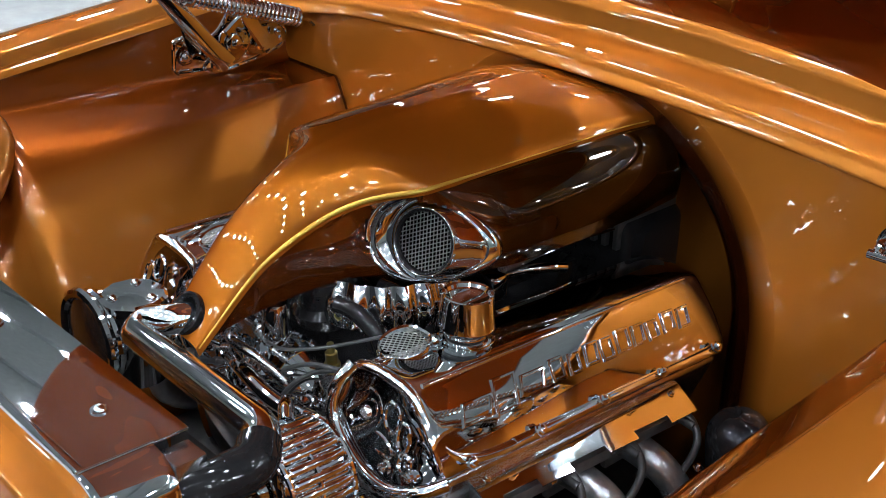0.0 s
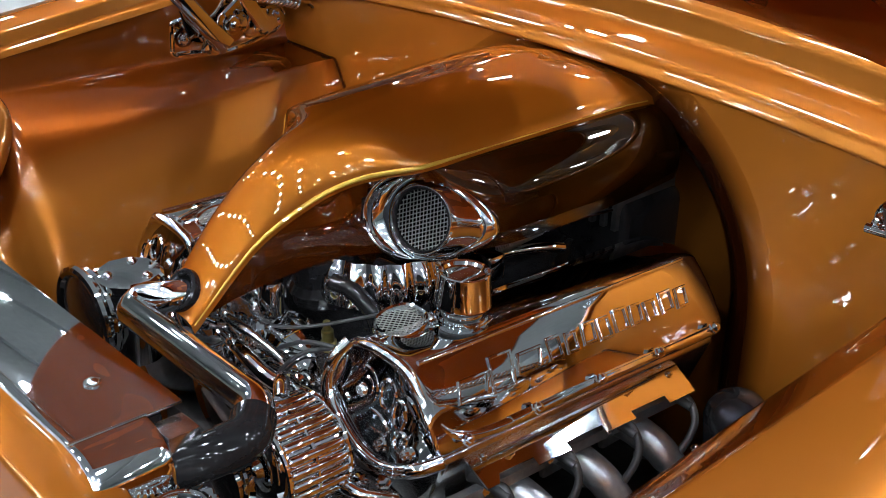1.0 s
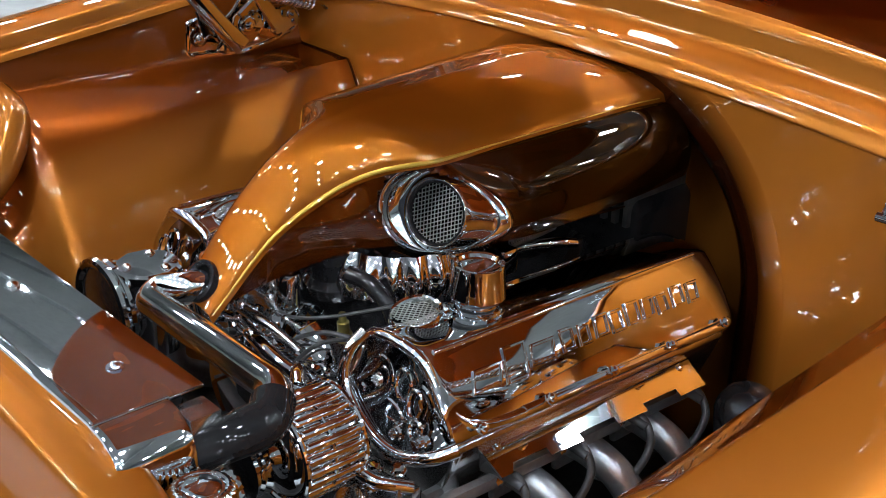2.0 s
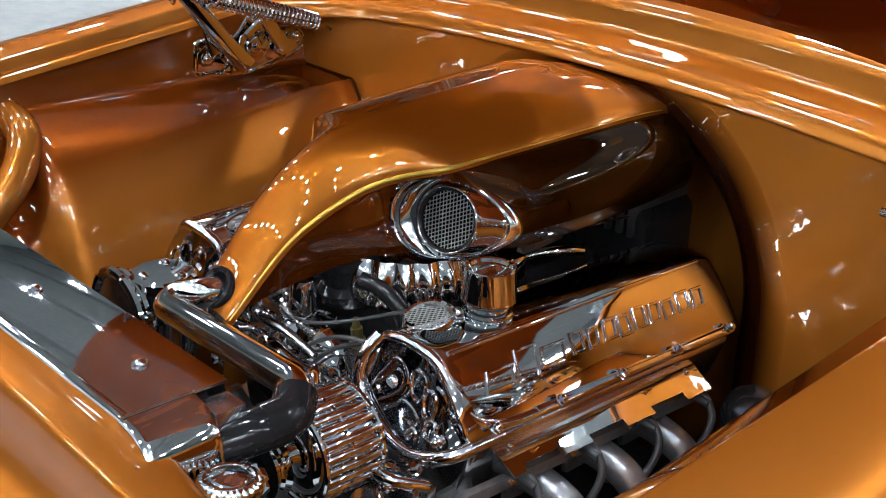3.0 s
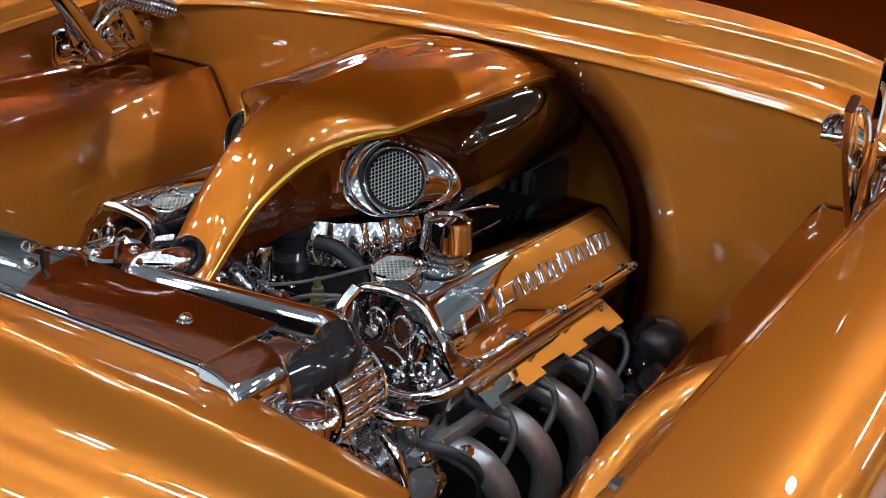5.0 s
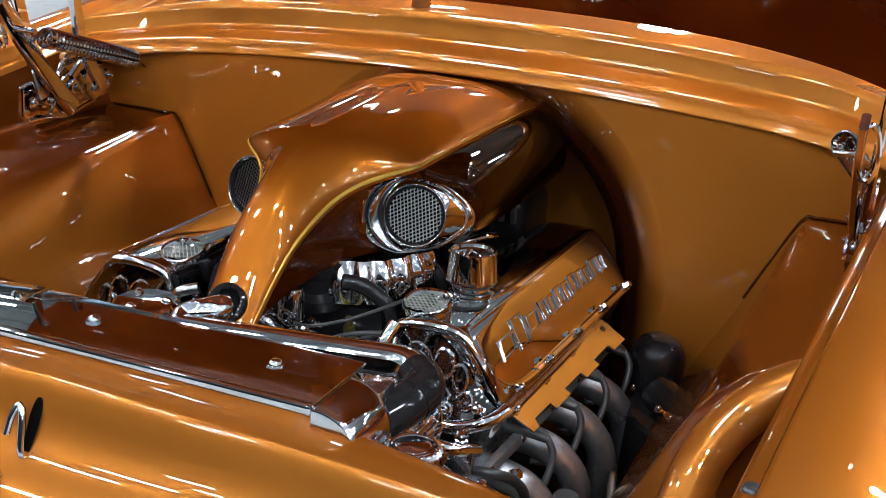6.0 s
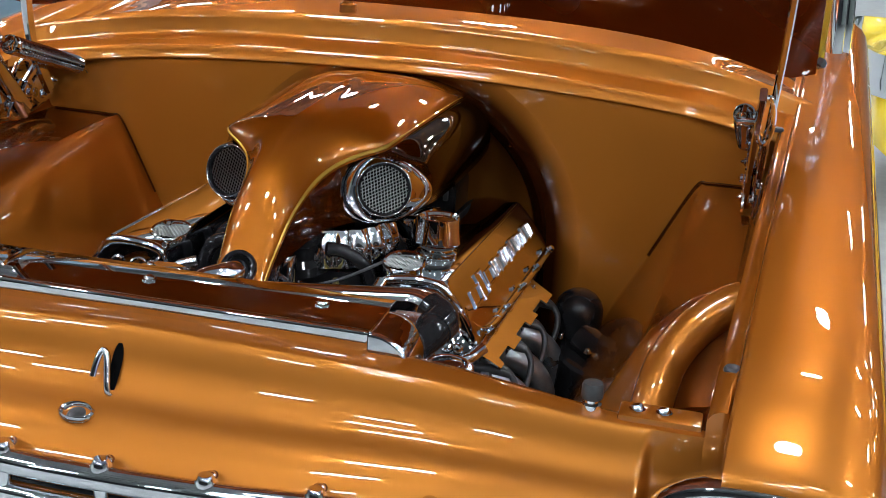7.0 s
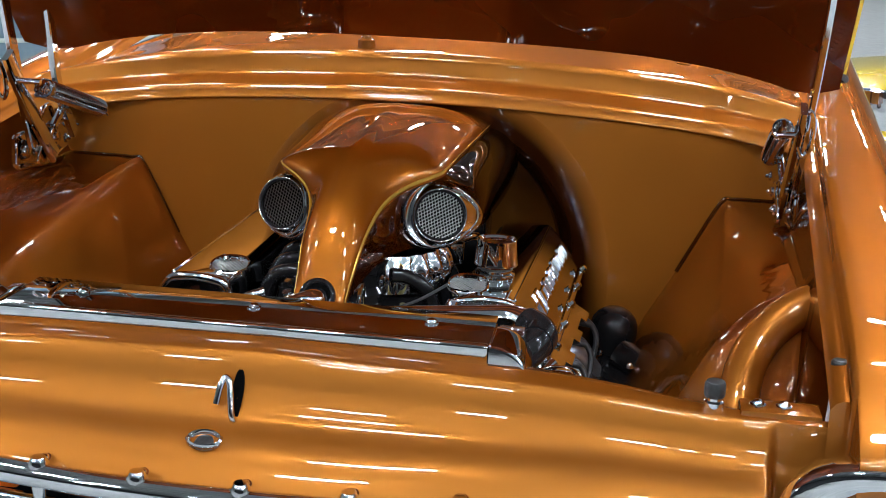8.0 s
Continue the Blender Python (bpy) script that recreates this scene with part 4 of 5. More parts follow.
    for r, d in ((1.1, -0.004), (1.12, 0.004), (1.05, 0.008), (0.96, 0.006), (0.93, -0.001)):
        rings.append([c + V((s * (0.002 + 0.034 * r * math.cos(a)), (0.036 - 0.006 * max(0.0, math.sin(a)) * (1 - abs(math.cos(a)))) * r * math.sin(a), d + 0.007 * math.sin(a))) for a in (2 * math.pi * k / 32 for k in range(32))])
    loft(bm, rings, True)
    rim = part("vent_rim", bm, CHROME, vc)
    bm = BM()
    spin(bm, c + V((0, 0, -0.003)), (0, 0, 1), [(0, 0.0325), (0.003, 0.0315), (0.0035, 0.001)], 24)
    part("vent_back", bm, VOID, rim)
    bm = BM()
    screen_disc(bm, c + V((0, 0, 0.003)), V((0.8, 0.6, 0)), V((-0.6, 0.8, 0)), 0.033, 0.034, 0.0062, 0.0008)
    part("vent_screen", bm, WIRE, rim, "wire vent screen")
    bm = BM()
    bolt(bm, c + V((s * 0.022, 0.034, 0.002)), (0, 0, 1), 0.0105, 0.01)
    part("vent_screw", bm, CHROME, rim)
    return vc


for side in (1, -1):
    vc = valve_cover(side)
    if side < 0:
        continue
    cap_at = V((0.268, 0.622, 0.888))
    bm = BM()
    spin(bm, cap_at, (0.0, 0.03, 1), [(0, 0.036), (0.006, 0.036), (0.007, 0.0335), (0.009, 0.036), (0.014, 0.036), (0.016, 0.03), (0.024, 0.03)], 40)
    neck = part("breather_neck", bm, CHROME, vc)
    bm = BM()
    spin(bm, cap_at + V((0, 0, 0.02)), (0.0, 0.03, 1), [(0, 0.03), (0.001, 0.0315), (0.007, 0.0315), (0.0075, 0.03)], 32)
    part("breather_seal", bm, BLACK, neck)
    bm = BM()
    spin(bm, cap_at, (0.0, 0.03, 1), [(0.0275, 0.03), (0.027, 0.0385), (0.03, 0.0405), (0.034, 0.0395), (0.07, 0.0362), (0.0755, 0.0365), (0.077, 0.035), (0.0757, 0.0315), (0.0715, 0.029), (0.072, 0.001)], 44)
    part("breather_cap", bm, CHROME, neck, "chrome breather cap")


def engine_core():
    bm = BM()
    block(bm, (-0.17, 0.5, 0.5), (0.19, 1.02, 0.78), 0.02)
    block(bm, (-0.13, 0.56, 0.78), (0.15, 1.0, 0.86), 0.02)
    part("engine_block", bm, GLOSSY, engine, "black engine block")
    for s in (1, -1):
        bm = BM()
        prism(bm, [V((vc_mid(0.5, s) + s * x, 0.493, z)) for x, z in ((0.16, 0.7), (0.17, 0.8), (0.35, 0.79), (0.375, 0.775), (0.33, 0.66))],
              [V((vc_mid(1.0, s) + s * x, 1.03, z)) for x, z in ((0.16, 0.7), (0.17, 0.8), (0.35, 0.79), (0.375, 0.775), (0.33, 0.66))], 0.008)
        hd = part("cylinder_head", bm, CAST, engine, "polished cylinder head")
        for x, z, r in ((0.24, 0.83, 0.02), (0.275, 0.775, 0.024), (0.225, 0.765, 0.013), (0.315, 0.8, 0.012), (0.255, 0.72, 0.018), (0.31, 0.735, 0.012)):
            bm = BM()
            spin(bm, (s * x + 0.006, 0.485, z), (0, -1, 0), [(0, r), (0.012, r), (0.014, r * 0.85), (0.012, r * 0.6), (0.02, r * 0.55), (0.024, r * 0.4)], 14)
            part("core_plug", bm, (CHROME, DARK, CAST)[int(r * 1000) % 3], hd)
        # chrome strap that loops under the head's front end
        if s > 0:
            bm = BM()
            path = smooth_path([(0.006 + s * x, y, z) for x, y, z in ((0.205, 0.475, 0.886), (0.196, 0.452, 0.858), (0.204, 0.44, 0.815), (0.262, 0.435, 0.772), (0.318, 0.437, 0.762), (0.362, 0.45, 0.775), (0.385, 0.48, 0.788))], 8)
            tube(bm, path, 0.0105, 14)
            part("front_strap", bm, CHROME, engine, "curved chrome strap")
        for i in range(4):
            y = 0.505 + 0.122 * i
            c = vc_mid(y, s)
            bm = BM()
            pts = [(0.32, y, 0.668), (0.365, y + 0.006, 0.664), (0.41, y + 0.018, 0.64), (0.438, y + 0.035, 0.585), (0.43, y + 0.06, 0.5), (0.4, 0.8 + 0.06 * i, 0.42)]
            tube(bm, smooth_path([(c + s * x, yy, z) for x, yy, z in pts], 7), 0.0245, 20)
            tb = part("header_tube", bm, STEEL, engine, "bare polished steel header tube")
            bm = BM()
            block(bm, (c + s * 0.335 - 0.006, y - 0.04, 0.635), (c + s * 0.335 + 0.006, y + 0.04, 0.7), 0.005)
            part("port_flange", bm, STEEL, tb)
            # spark plug lead with its boot
            bm = BM()
            tube(bm, smooth_path([(c + s * x, yy, z) for x, yy, z in ((0.385, y + 0.06, 0.712), (0.408, y + 0.066, 0.716), (0.43, y + 0.06, 0.69), (0.43, y + 0.04, 0.655), (0.415, y + 0.02, 0.63), (0.37, y - 0.0, 0.63))], 6), 0.006, 10)
            part("plug_lead", bm, BLACK, engine, "black spark plug lead")
            bm = BM()
            tube(bm, smooth_path([(c + s * x, yy, z) for x, yy, z in ((0.35, y + 0.058, 0.712), (0.385, y + 0.06, 0.714), (0.42, y + 0.062, 0.708))], 4), lambda t: 0.011 - 0.004 * t, 14)
            part("plug_boot", bm, BLACK, engine)


engine_core()


def bell_housing():
    """Black housing between the engine and the recess, with a row of ribs."""
    bm = BM()
    prism(bm, [V((x, 1.05, z)) for x, z in ((-0.2, 0.5), (-0.2, 0.86), (-0.1, 0.95), (0.15, 0.95), (0.2, 0.9), (0.2, 0.5))], [V((x, 1.2, z)) for x, z in ((-0.2, 0.5), (-0.2, 0.86), (-0.1, 0.95), (0.15, 0.95), (0.2, 0.9), (0.2, 0.5))], 0.015)
    hs = part("bell_housing", bm, GLOSSY, engine, "black housing behind the engine")
    for k in range(5):
        bm = BM()
        block(bm, (0.08 + 0.024 * k, 1.04, 0.87), (0.09 + 0.024 * k, 1.19, 0.962), 0.002)
        part("rib", bm, DARK, hs)


bell_housing()


def shield():
    """Notched mirror plate over the header tubes, along the driver's side head."""
    def at(y, d):
        a, b = V((0.352 + 0.08 * (y - 0.53), y, 0.757)), V((0.412 + 0.06 * (y - 0.53), y, 0.727))
        return a.lerp(b, d)
    bm = BM()
    out = [(0.54, 0.0), (0.95, 0.0), (0.945, 1.02), (0.89, 1.02), (0.89, 0.8), (0.82, 0.8), (0.82, 1.0), (0.76, 1.0), (0.76, 0.8), (0.69, 0.8), (0.69, 1.0), (0.63, 1.0), (0.63, 0.8), (0.57, 0.8), (0.56, 1.0), (0.54, 1.0)]
    up = V((0.45, 0, 0.89))
    lo, hi = [bm.verts.new(at(*p)) for p in out], [bm.verts.new(at(*p) + up * 0.003) for p in out]
    bm.faces.new(lo[::-1])
    bm.faces.new(hi)
    n = len(out)
    for i in range(n):
        bm.faces.new((lo[i], lo[(i + 1) % n], hi[(i + 1) % n], hi[i]))
    sh = part("heat_shield", bm, CHROME, engine, "notched mirror-finish plate", 20)
    for y in (0.565, 0.925):
        bm = BM()
        bolt(bm, at(y, 0.35) + up * 0.003, up, 0.005, 0.004)
        part("screw", bm, CHROME, sh)


shield()


def front_dress():
    """Pump, fuel parts, lines and fittings between the two banks."""
    rnd = random.Random(7)
    def turned(name, at, axis, prof, mat, label="", seg=24):
        bm = BM()
        spin(bm, at, axis, prof, seg)
        return part(name, bm, mat, engine, label)
    turned("water_pump", (0.02, 0.5, 0.74), (0, -1, 0), [(0, 0.1), (0.03, 0.09), (0.05, 0.06), (0.08, 0.045), (0.085, 0.075), (0.11, 0.075), (0.112, 0.06), (0.113, 0.01)], CHROME, "chrome water pump and pulley", 36)
    turned("fuel_regulator", (0.036, 0.472, 0.852), (0.05, 0, 1), [(0, 0.014), (0.006, 0.02), (0.012, 0.021), (0.05, 0.0195), (0.058, 0.016), (0.062, 0.008), (0.068, 0.007)], CHROME, "chrome fuel regulator")
    turned("throttle_body", (0.03, 0.58, 0.862), (0, -0.25, 1), [(0, 0.06), (0.02, 0.062), (0.03, 0.052), (0.055, 0.05), (0.06, 0.056), (0.075, 0.056)], GLOSSY, "black throttle body", 32)
    turned("brass_fitting", (0.118, 0.51, 0.82), (0, -0.1, 1), [(0, 0.012), (0.012, 0.012), (0.013, 0.009), (0.03, 0.009), (0.031, 0.006), (0.045, 0.005)], BRASS, "brass pipe fitting", 12)
    turned("sensor", (-0.075, 0.5, 0.835), (-0.3, -0.3, 1), [(0, 0.012), (0.01, 0.014), (0.025, 0.014), (0.03, 0.009), (0.045, 0.009)], CAST, "", 14)
    # ribbed chrome collar below the cover
    bm = BM()
    rings = []
    for j in range(9):
        a0 = j / 8
        ring = []
        for i in range(145):
            t = -1.3 + 3.4 * i / 144
            r = 0.128 - 0.014 * a0 + 0.005 * math.sin(i * 0.5) * min(1, 4 * a0 * (1.1 - a0)) + 0.008 * math.sin(a0 * math.pi)
            ring.append(V((0.05 + r * math.sin(t), 0.655 - r * math.cos(t) * 0.95, 0.868 + 0.066 * a0)))
        rings.append(ring)
    loft(bm, rings)
    part("intake_collar", bm, CHROME, engine, "fluted chrome intake collar")
    # bent intake runners
    for i, (x, y) in enumerate(((0.14, 0.56), (0.15, 0.64), (0.155, 0.72), (-0.12, 0.54), (-0.13, 0.62), (-0.135, 0.7))):
        s = 1 if x > 0 else -1
        bm = BM()
        tube(bm, smooth_path([(0.04 + s * 0.05, y - 0.02, 0.905), (x - s * 0.02, y - 0.01, 0.9), (x + s * 0.015, y, 0.872), (x + s * 0.03, y + 0.005, 0.82)], 6), 0.013, 14)
        part("intake_runner", bm, GLOSSY, engine, "black intake runner")
    # lines and hoses
    for pts, r, mat in ((((0.2, 0.47, 0.87), (0.14, 0.455, 0.86), (0.08, 0.45, 0.825), (0.05, 0.455, 0.79)), 0.0035, BLACK),
                        (((0.17, 0.5, 0.85), (0.12, 0.46, 0.83), (0.1, 0.43, 0.79), (0.13, 0.42, 0.74)), 0.0035, BLACK),
                        (((0.06, 0.44, 0.865), (0.1, 0.44, 0.872), (0.15, 0.47, 0.885), (0.19, 0.56, 0.89)), 0.0025, BLACK),
                        (((-0.02, 0.43, 0.85), (0.02, 0.41, 0.862), (0.07, 0.42, 0.85), (0.1, 0.44, 0.82)), 0.008, CAST),
                        (((0.0, 0.42, 0.82), (0.06, 0.4, 0.835), (0.13, 0.4, 0.82), (0.18, 0.43, 0.8)), 0.012, CHROME),
                        (((-0.12, 0.46, 0.88), (-0.15, 0.45, 0.87), (-0.17, 0.47, 0.84), (-0.16, 0.5, 0.8)), 0.009, CAST),
                        (((-0.08, 0.44, 0.85), (-0.11, 0.42, 0.84), (-0.12, 0.42, 0.8), (-0.1, 0.44, 0.76)), 0.01, CHROME),
                        (((0.168, 0.87, 0.914), (0.172, 0.95, 0.912), (0.18, 1.05, 0.908), (0.19, 1.2, 0.9)), 0.003, CHROME),
                        (((0.13, 0.8, 0.87), (0.16, 0.83, 0.89), (0.19, 0.87, 0.896), (0.2, 0.9, 0.89)), 0.008, CHROME)):
        bm = BM()
        tube(bm, smooth_path(pts, 7), r, 12)
        part("line", bm, mat, engine)
    for k in range(7):
        x, z = 0.2 + 0.022 * k, 0.79 - 0.012 * (k % 3)
        bm = BM()
        block(bm, (x - 0.007, 0.466, z - 0.014), (x + 0.007, 0.48, z + 0.014), 0.002)
        clip = part("clip", bm, CHROME, engine)
        bm = BM()
        bolt(bm, (x, 0.466, z), (0, -1, 0.1), 0.0055, 0.005)
        part("screw", bm, CHROME, clip)
    # return spring on the throttle cable
    bm = BM()
    a, b = V((0.168, 0.79, 0.908)), V((0.168, 0.88, 0.914))
    tube(bm, [a.lerp(b, i / 160) + V((math.cos(i * 0.785), 0, math.sin(i * 0.785))) * 0.007 for i in range(161)], 0.0014, 5)
    part("return_spring", bm, WIRE, engine, "small throttle return spring")
    bm = BM()
    block(bm, (0.14, 0.755, 0.87), (0.19, 0.785, 0.912), 0.006)
    part("cable_bracket", bm, CHROME, engine)
    # hex fittings and plugs scattered over the castings
    for k in range(61):
        x, y = rnd.uniform(-0.17, 0.19), rnd.uniform(0.42, 0.52)
        z = 0.75 + 0.11 * rnd.random() - 0.1 * abs(x)
        ax = V((rnd.uniform(-0.8, 0.8), rnd.uniform(-1, -0.2), rnd.uniform(-0.2, 1)))
        r = rnd.uniform(0.005, 0.012)
        L = rnd.uniform(0.015, 0.045)
        bm = BM()
        spin(bm, (x, y, z), ax, [(0, r), (L * 0.3, r), (L * 0.32, r * 0.7), (L * 0.6, r * 0.7), (L * 0.62, r * 1.05), (L * 0.9, r * 1.05), (L, r * 0.5)], 6 if k % 2 else 12)
        part("fitting", bm, (CHROME, CHROME, CAST, DARK)[k % 4], engine, "", 25)
    # cast front cover behind them
    bm = BM()
    block(bm, (-0.17, 0.5, 0.58), (0.19, 0.53, 0.82), 0.015)
    part("front_cover", bm, CAST, engine)
    # coolant tube out of the nose, and its collar
    bm = BM()
    tube(bm, rounded_path([(0.002, 0.365, 0.91), (-0.002, 0.325, 0.915), (-0.046, 0.316, 0.9), (-0.036, 0.29, 0.893), (0.345, 0.24, 0.948), (0.38, 0.198, 0.942)], 0.034, 9), 0.0215, 24)
    part("coolant_tube", bm, CHROME, engine, "bent chrome coolant tube")


front_dress()


def alternator():
    a = thing("alternator", "ribbed chrome alternator in front of the engine", "alternator")
    c, R = V((0.258, 0.33, 0.793)), 0.063
    ax = V((0.03, 1, 0)).normalized()
    bm = BM()
    spin(bm, c - ax * 0.05, ax, [(0, 0.03), (0.004, R - 0.014), (0.012, R - 0.006), (0.02, R), (0.1, R), (0.11, R - 0.008), (0.118, R - 0.02), (0.12, 0.02)], 48)
    body = part("case", bm, CHROME, a)
    for k in range(24):
        t = 2 * math.pi * k / 24
        d = V((math.cos(t), 0, math.sin(t)))
        bm = BM()
        tube(bm, [c + d * (R + 0.0015) + ax * y for y in (-0.034, -0.03, 0.046, 0.05)], lambda u: 0.0072 if 0.1 < u < 0.9 else 0.0045, 10)
        part("rib", bm, CHROME, body)
    for y, r in ((-0.037, 0.004), (0.053, 0.004), (0.005, 0.003)):
        bm = BM()
        n = 40
        tube(bm, [c + ax * y + V((math.cos(2 * math.pi * i / n), 0, math.sin(2 * math.pi * i / n))) * (R + 0.004) for i in range(n + 1)], r, 8, False)
        part("band", bm, CHROME, body)
    bm = BM()
    spin(bm, c - ax * 0.095, ax, [(0, 0.03), (0.004, 0.042), (0.012, 0.036), (0.016, 0.04), (0.02, 0.036), (0.026, 0.042), (0.03, 0.02), (0.05, 0.012)], 32)
    part("pulley", bm, CHROME, a)
    bm = BM()
    tube(bm, smooth_path([c + V((-0.03, 0.02, 0.06)), c + V((-0.07, 0.05, 0.06)), c + V((-0.1, 0.09, 0.02))], 5), 0.011, 12)
    part("bracket", bm, CHROME, a)


def compressor():
    a = thing("air_compressor", "chrome air compressor with a black band, low on the passenger side", "compressor")
    c = V((-0.135, 0.345, 0.86))
    bm = BM()
    spin(bm, c, (0, 0, 1), [(-0.1, 0.04), (-0.03, 0.045), (-0.028, 0.05), (-0.004, 0.05)], 32)
    part("body", bm, CHROME, a)
    bm = BM()
    spin(bm, c, (0, 0, 1), [(-0.004, 0.047), (0.018, 0.047)], 32)
    part("band", bm, GLOSSY, a)
    bm = BM()
    spin(bm, c, (0, 0, 1), [(0.018, 0.048), (0.022, 0.052), (0.033, 0.051), (0.037, 0.046), (0.038, 0.01)], 10)
    top = part("head", bm, CHROME, a)
    for t in (0.4, 2.5, 4.6):
        bm = BM()
        bolt(bm, c + V((0.032 * math.cos(t), 0.032 * math.sin(t), 0.036)), (0, 0, 1), 0.007, 0.006)
        part("bolt", bm, CHROME, top)
    for k, y in enumerate((0.285, 0.3, 0.315)):
        bm = BM()
        n = 30
        tube(bm, [V((-0.165, y, 0.83)) + V((math.cos(2 * math.pi * i / n), 0, math.sin(2 * math.pi * i / n))) * (0.07 - 0.006 * k) for i in range(n + 1)], 0.008, 8, False)
        part("clutch_ring", bm, CHROME, a)
    bm = BM()
    spin(bm, (-0.165, 0.28, 0.83), (0, 1, 0), [(0, 0.03), (0.004, 0.06), (0.05, 0.06), (0.052, 0.02)], 24)
    part("clutch", bm, CAST, a)


def steering_pump():
    """Pump, ribbed reservoir and brackets low at the front of the driver's side head."""
    a = thing("steering_pump", "grey cast steering pump with a ribbed can and brackets", "pump")
    def turned(name, at, axis, prof, mat, label="", seg=24):
        bm = BM()
        spin(bm, at, axis, prof, seg)
        return part(name, bm, mat, a, label)
    turned("body", (0.3, 0.44, 0.66), (0.05, -1, 0), [(0, 0.05), (0.02, 0.056), (0.05, 0.056), (0.06, 0.045), (0.075, 0.043), (0.078, 0.02), (0.1, 0.014)], CAST, "", 32)
    turned("pulley", (0.3, 0.345, 0.66), (0.05, -1, 0), [(0, 0.03), (0.002, 0.062), (0.006, 0.064), (0.01, 0.056), (0.014, 0.064), (0.018, 0.062), (0.02, 0.03)], CHROME, "", 36)
    prof = []
    for k in range(9):
        prof += [(0.011 * k, 0.03), (0.011 * k + 0.003, 0.035), (0.011 * k + 0.007, 0.035), (0.011 * k + 0.01, 0.03)]
    turned("ribbed_can", (0.365, 0.44, 0.655), (0.1, -1, -0.25), prof, CHROME, "ribbed chrome can", 28)
    for lo, hi in (((0.318, 0.395, 0.69), (0.372, 0.405, 0.752)), ((0.25, 0.43, 0.68), (0.36, 0.446, 0.73)), ((0.37, 0.385, 0.62), (0.39, 0.43, 0.69))):
        bm = BM()
        block(bm, lo, hi, 0.004)
        part("bracket", bm, CAST, a)
    for x, y, z, ax in ((0.33, 0.394, 0.74, (0, -1, 0)), (0.36, 0.394, 0.7, (0, -1, 0)), (0.345, 0.42, 0.757, (0.2, -0.4, 1)), (0.385, 0.4, 0.7, (0.4, -0.3, 1)), (0.3, 0.42, 0.735, (0, -0.6, 1)), (0.41, 0.47, 0.69, (0.7, -0.3, 0.6))):
        bm = BM()
        spin(bm, (x, y, z), ax, [(0, 0.011), (0.003, 0.011), (0.004, 0.0085), (0.012, 0.0085), (0.014, 0.005)], 6)
        part("bolt", bm, CHROME, a, "", 25)
    for pts, r, mat in ((((0.34, 0.43, 0.7), (0.39, 0.41, 0.72), (0.42, 0.44, 0.7), (0.42, 0.5, 0.64), (0.4, 0.55, 0.55)), 0.008, BLACK),
                        (((0.31, 0.4, 0.72), (0.33, 0.37, 0.74), (0.37, 0.36, 0.71), (0.39, 0.37, 0.64)), 0.0075, CHROME),
                        (((0.37, 0.44, 0.6), (0.42, 0.42, 0.6), (0.45, 0.47, 0.56), (0.44, 0.55, 0.5)), 0.009, BRASS),
                        (((0.26, 0.4, 0.73), (0.3, 0.375, 0.765), (0.345, 0.38, 0.76), (0.37, 0.42, 0.745)), 0.01, CHROME)):
        bm = BM()
        tube(bm, smooth_path(pts, 7), r, 12)
        part("line", bm, mat, a)


def header_flanges():
    for s in (1, -1):
        bm = BM()
        block(bm, (-0.007, 0.385, -0.009), (0.007, 0.97, 0.009), 0.0015, pose(0.348 * s + 0.004, 0, 0.702, 0, 0, -3.2 * s))
        fl = part("header_flange", bm, STEEL, engine, "thick bare steel header flange")
        for y in (0.4, 0.445, 0.56, 0.68, 0.8, 0.93):
            bm = BM()
            spin(bm, (0.346 * s + 0.004 + s * (0.006 + 0.042 * y), y, 0.7), (s, 0, 0.3), [(0, 0.01), (0.003, 0.01), (0.004, 0.008), (0.013, 0.008), (0.015, 0.004)], 6)
            part("bolt", bm, CHROME, fl, "", 25)


def low_fittings():
    """Brass and steel unions low in front of the exhaust headers."""
    for x, y, z, ax, r, mat in ((0.475, 0.39, 0.62, (0.2, -0.5, 1), 0.014, BRASS), (0.535, 0.47, 0.6, (0.8, -0.3, 0.5), 0.017, BRASS), (0.5, 0.44, 0.585, (-0.5, -0.4, 0.8), 0.012, STEEL), (0.45, 0.36, 0.64, (0.6, -0.6, 0.4), 0.011, CHROME)):
        bm = BM()
        spin(bm, (x, y, z), ax, [(-0.04, r * 0.7), (0, r * 0.7), (0.001, r), (0.012, r), (0.013, r * 0.75), (0.02, r * 0.75), (0.021, r * 1.1), (0.034, r * 1.1), (0.036, r * 0.6), (0.05, r * 0.55)], 8)
        part("union", bm, mat, engine, "", 25)
    bm = BM()
    tube(bm, smooth_path([(0.475, 0.39, 0.61), (0.46, 0.42, 0.56), (0.49, 0.5, 0.54), (0.52, 0.6, 0.56), (0.5, 0.7, 0.6)], 6), 0.008, 12)
    part("braided_line", bm, WIRE, engine)


low_fittings()
alternator()
compressor()
steering_pump()
header_flanges()


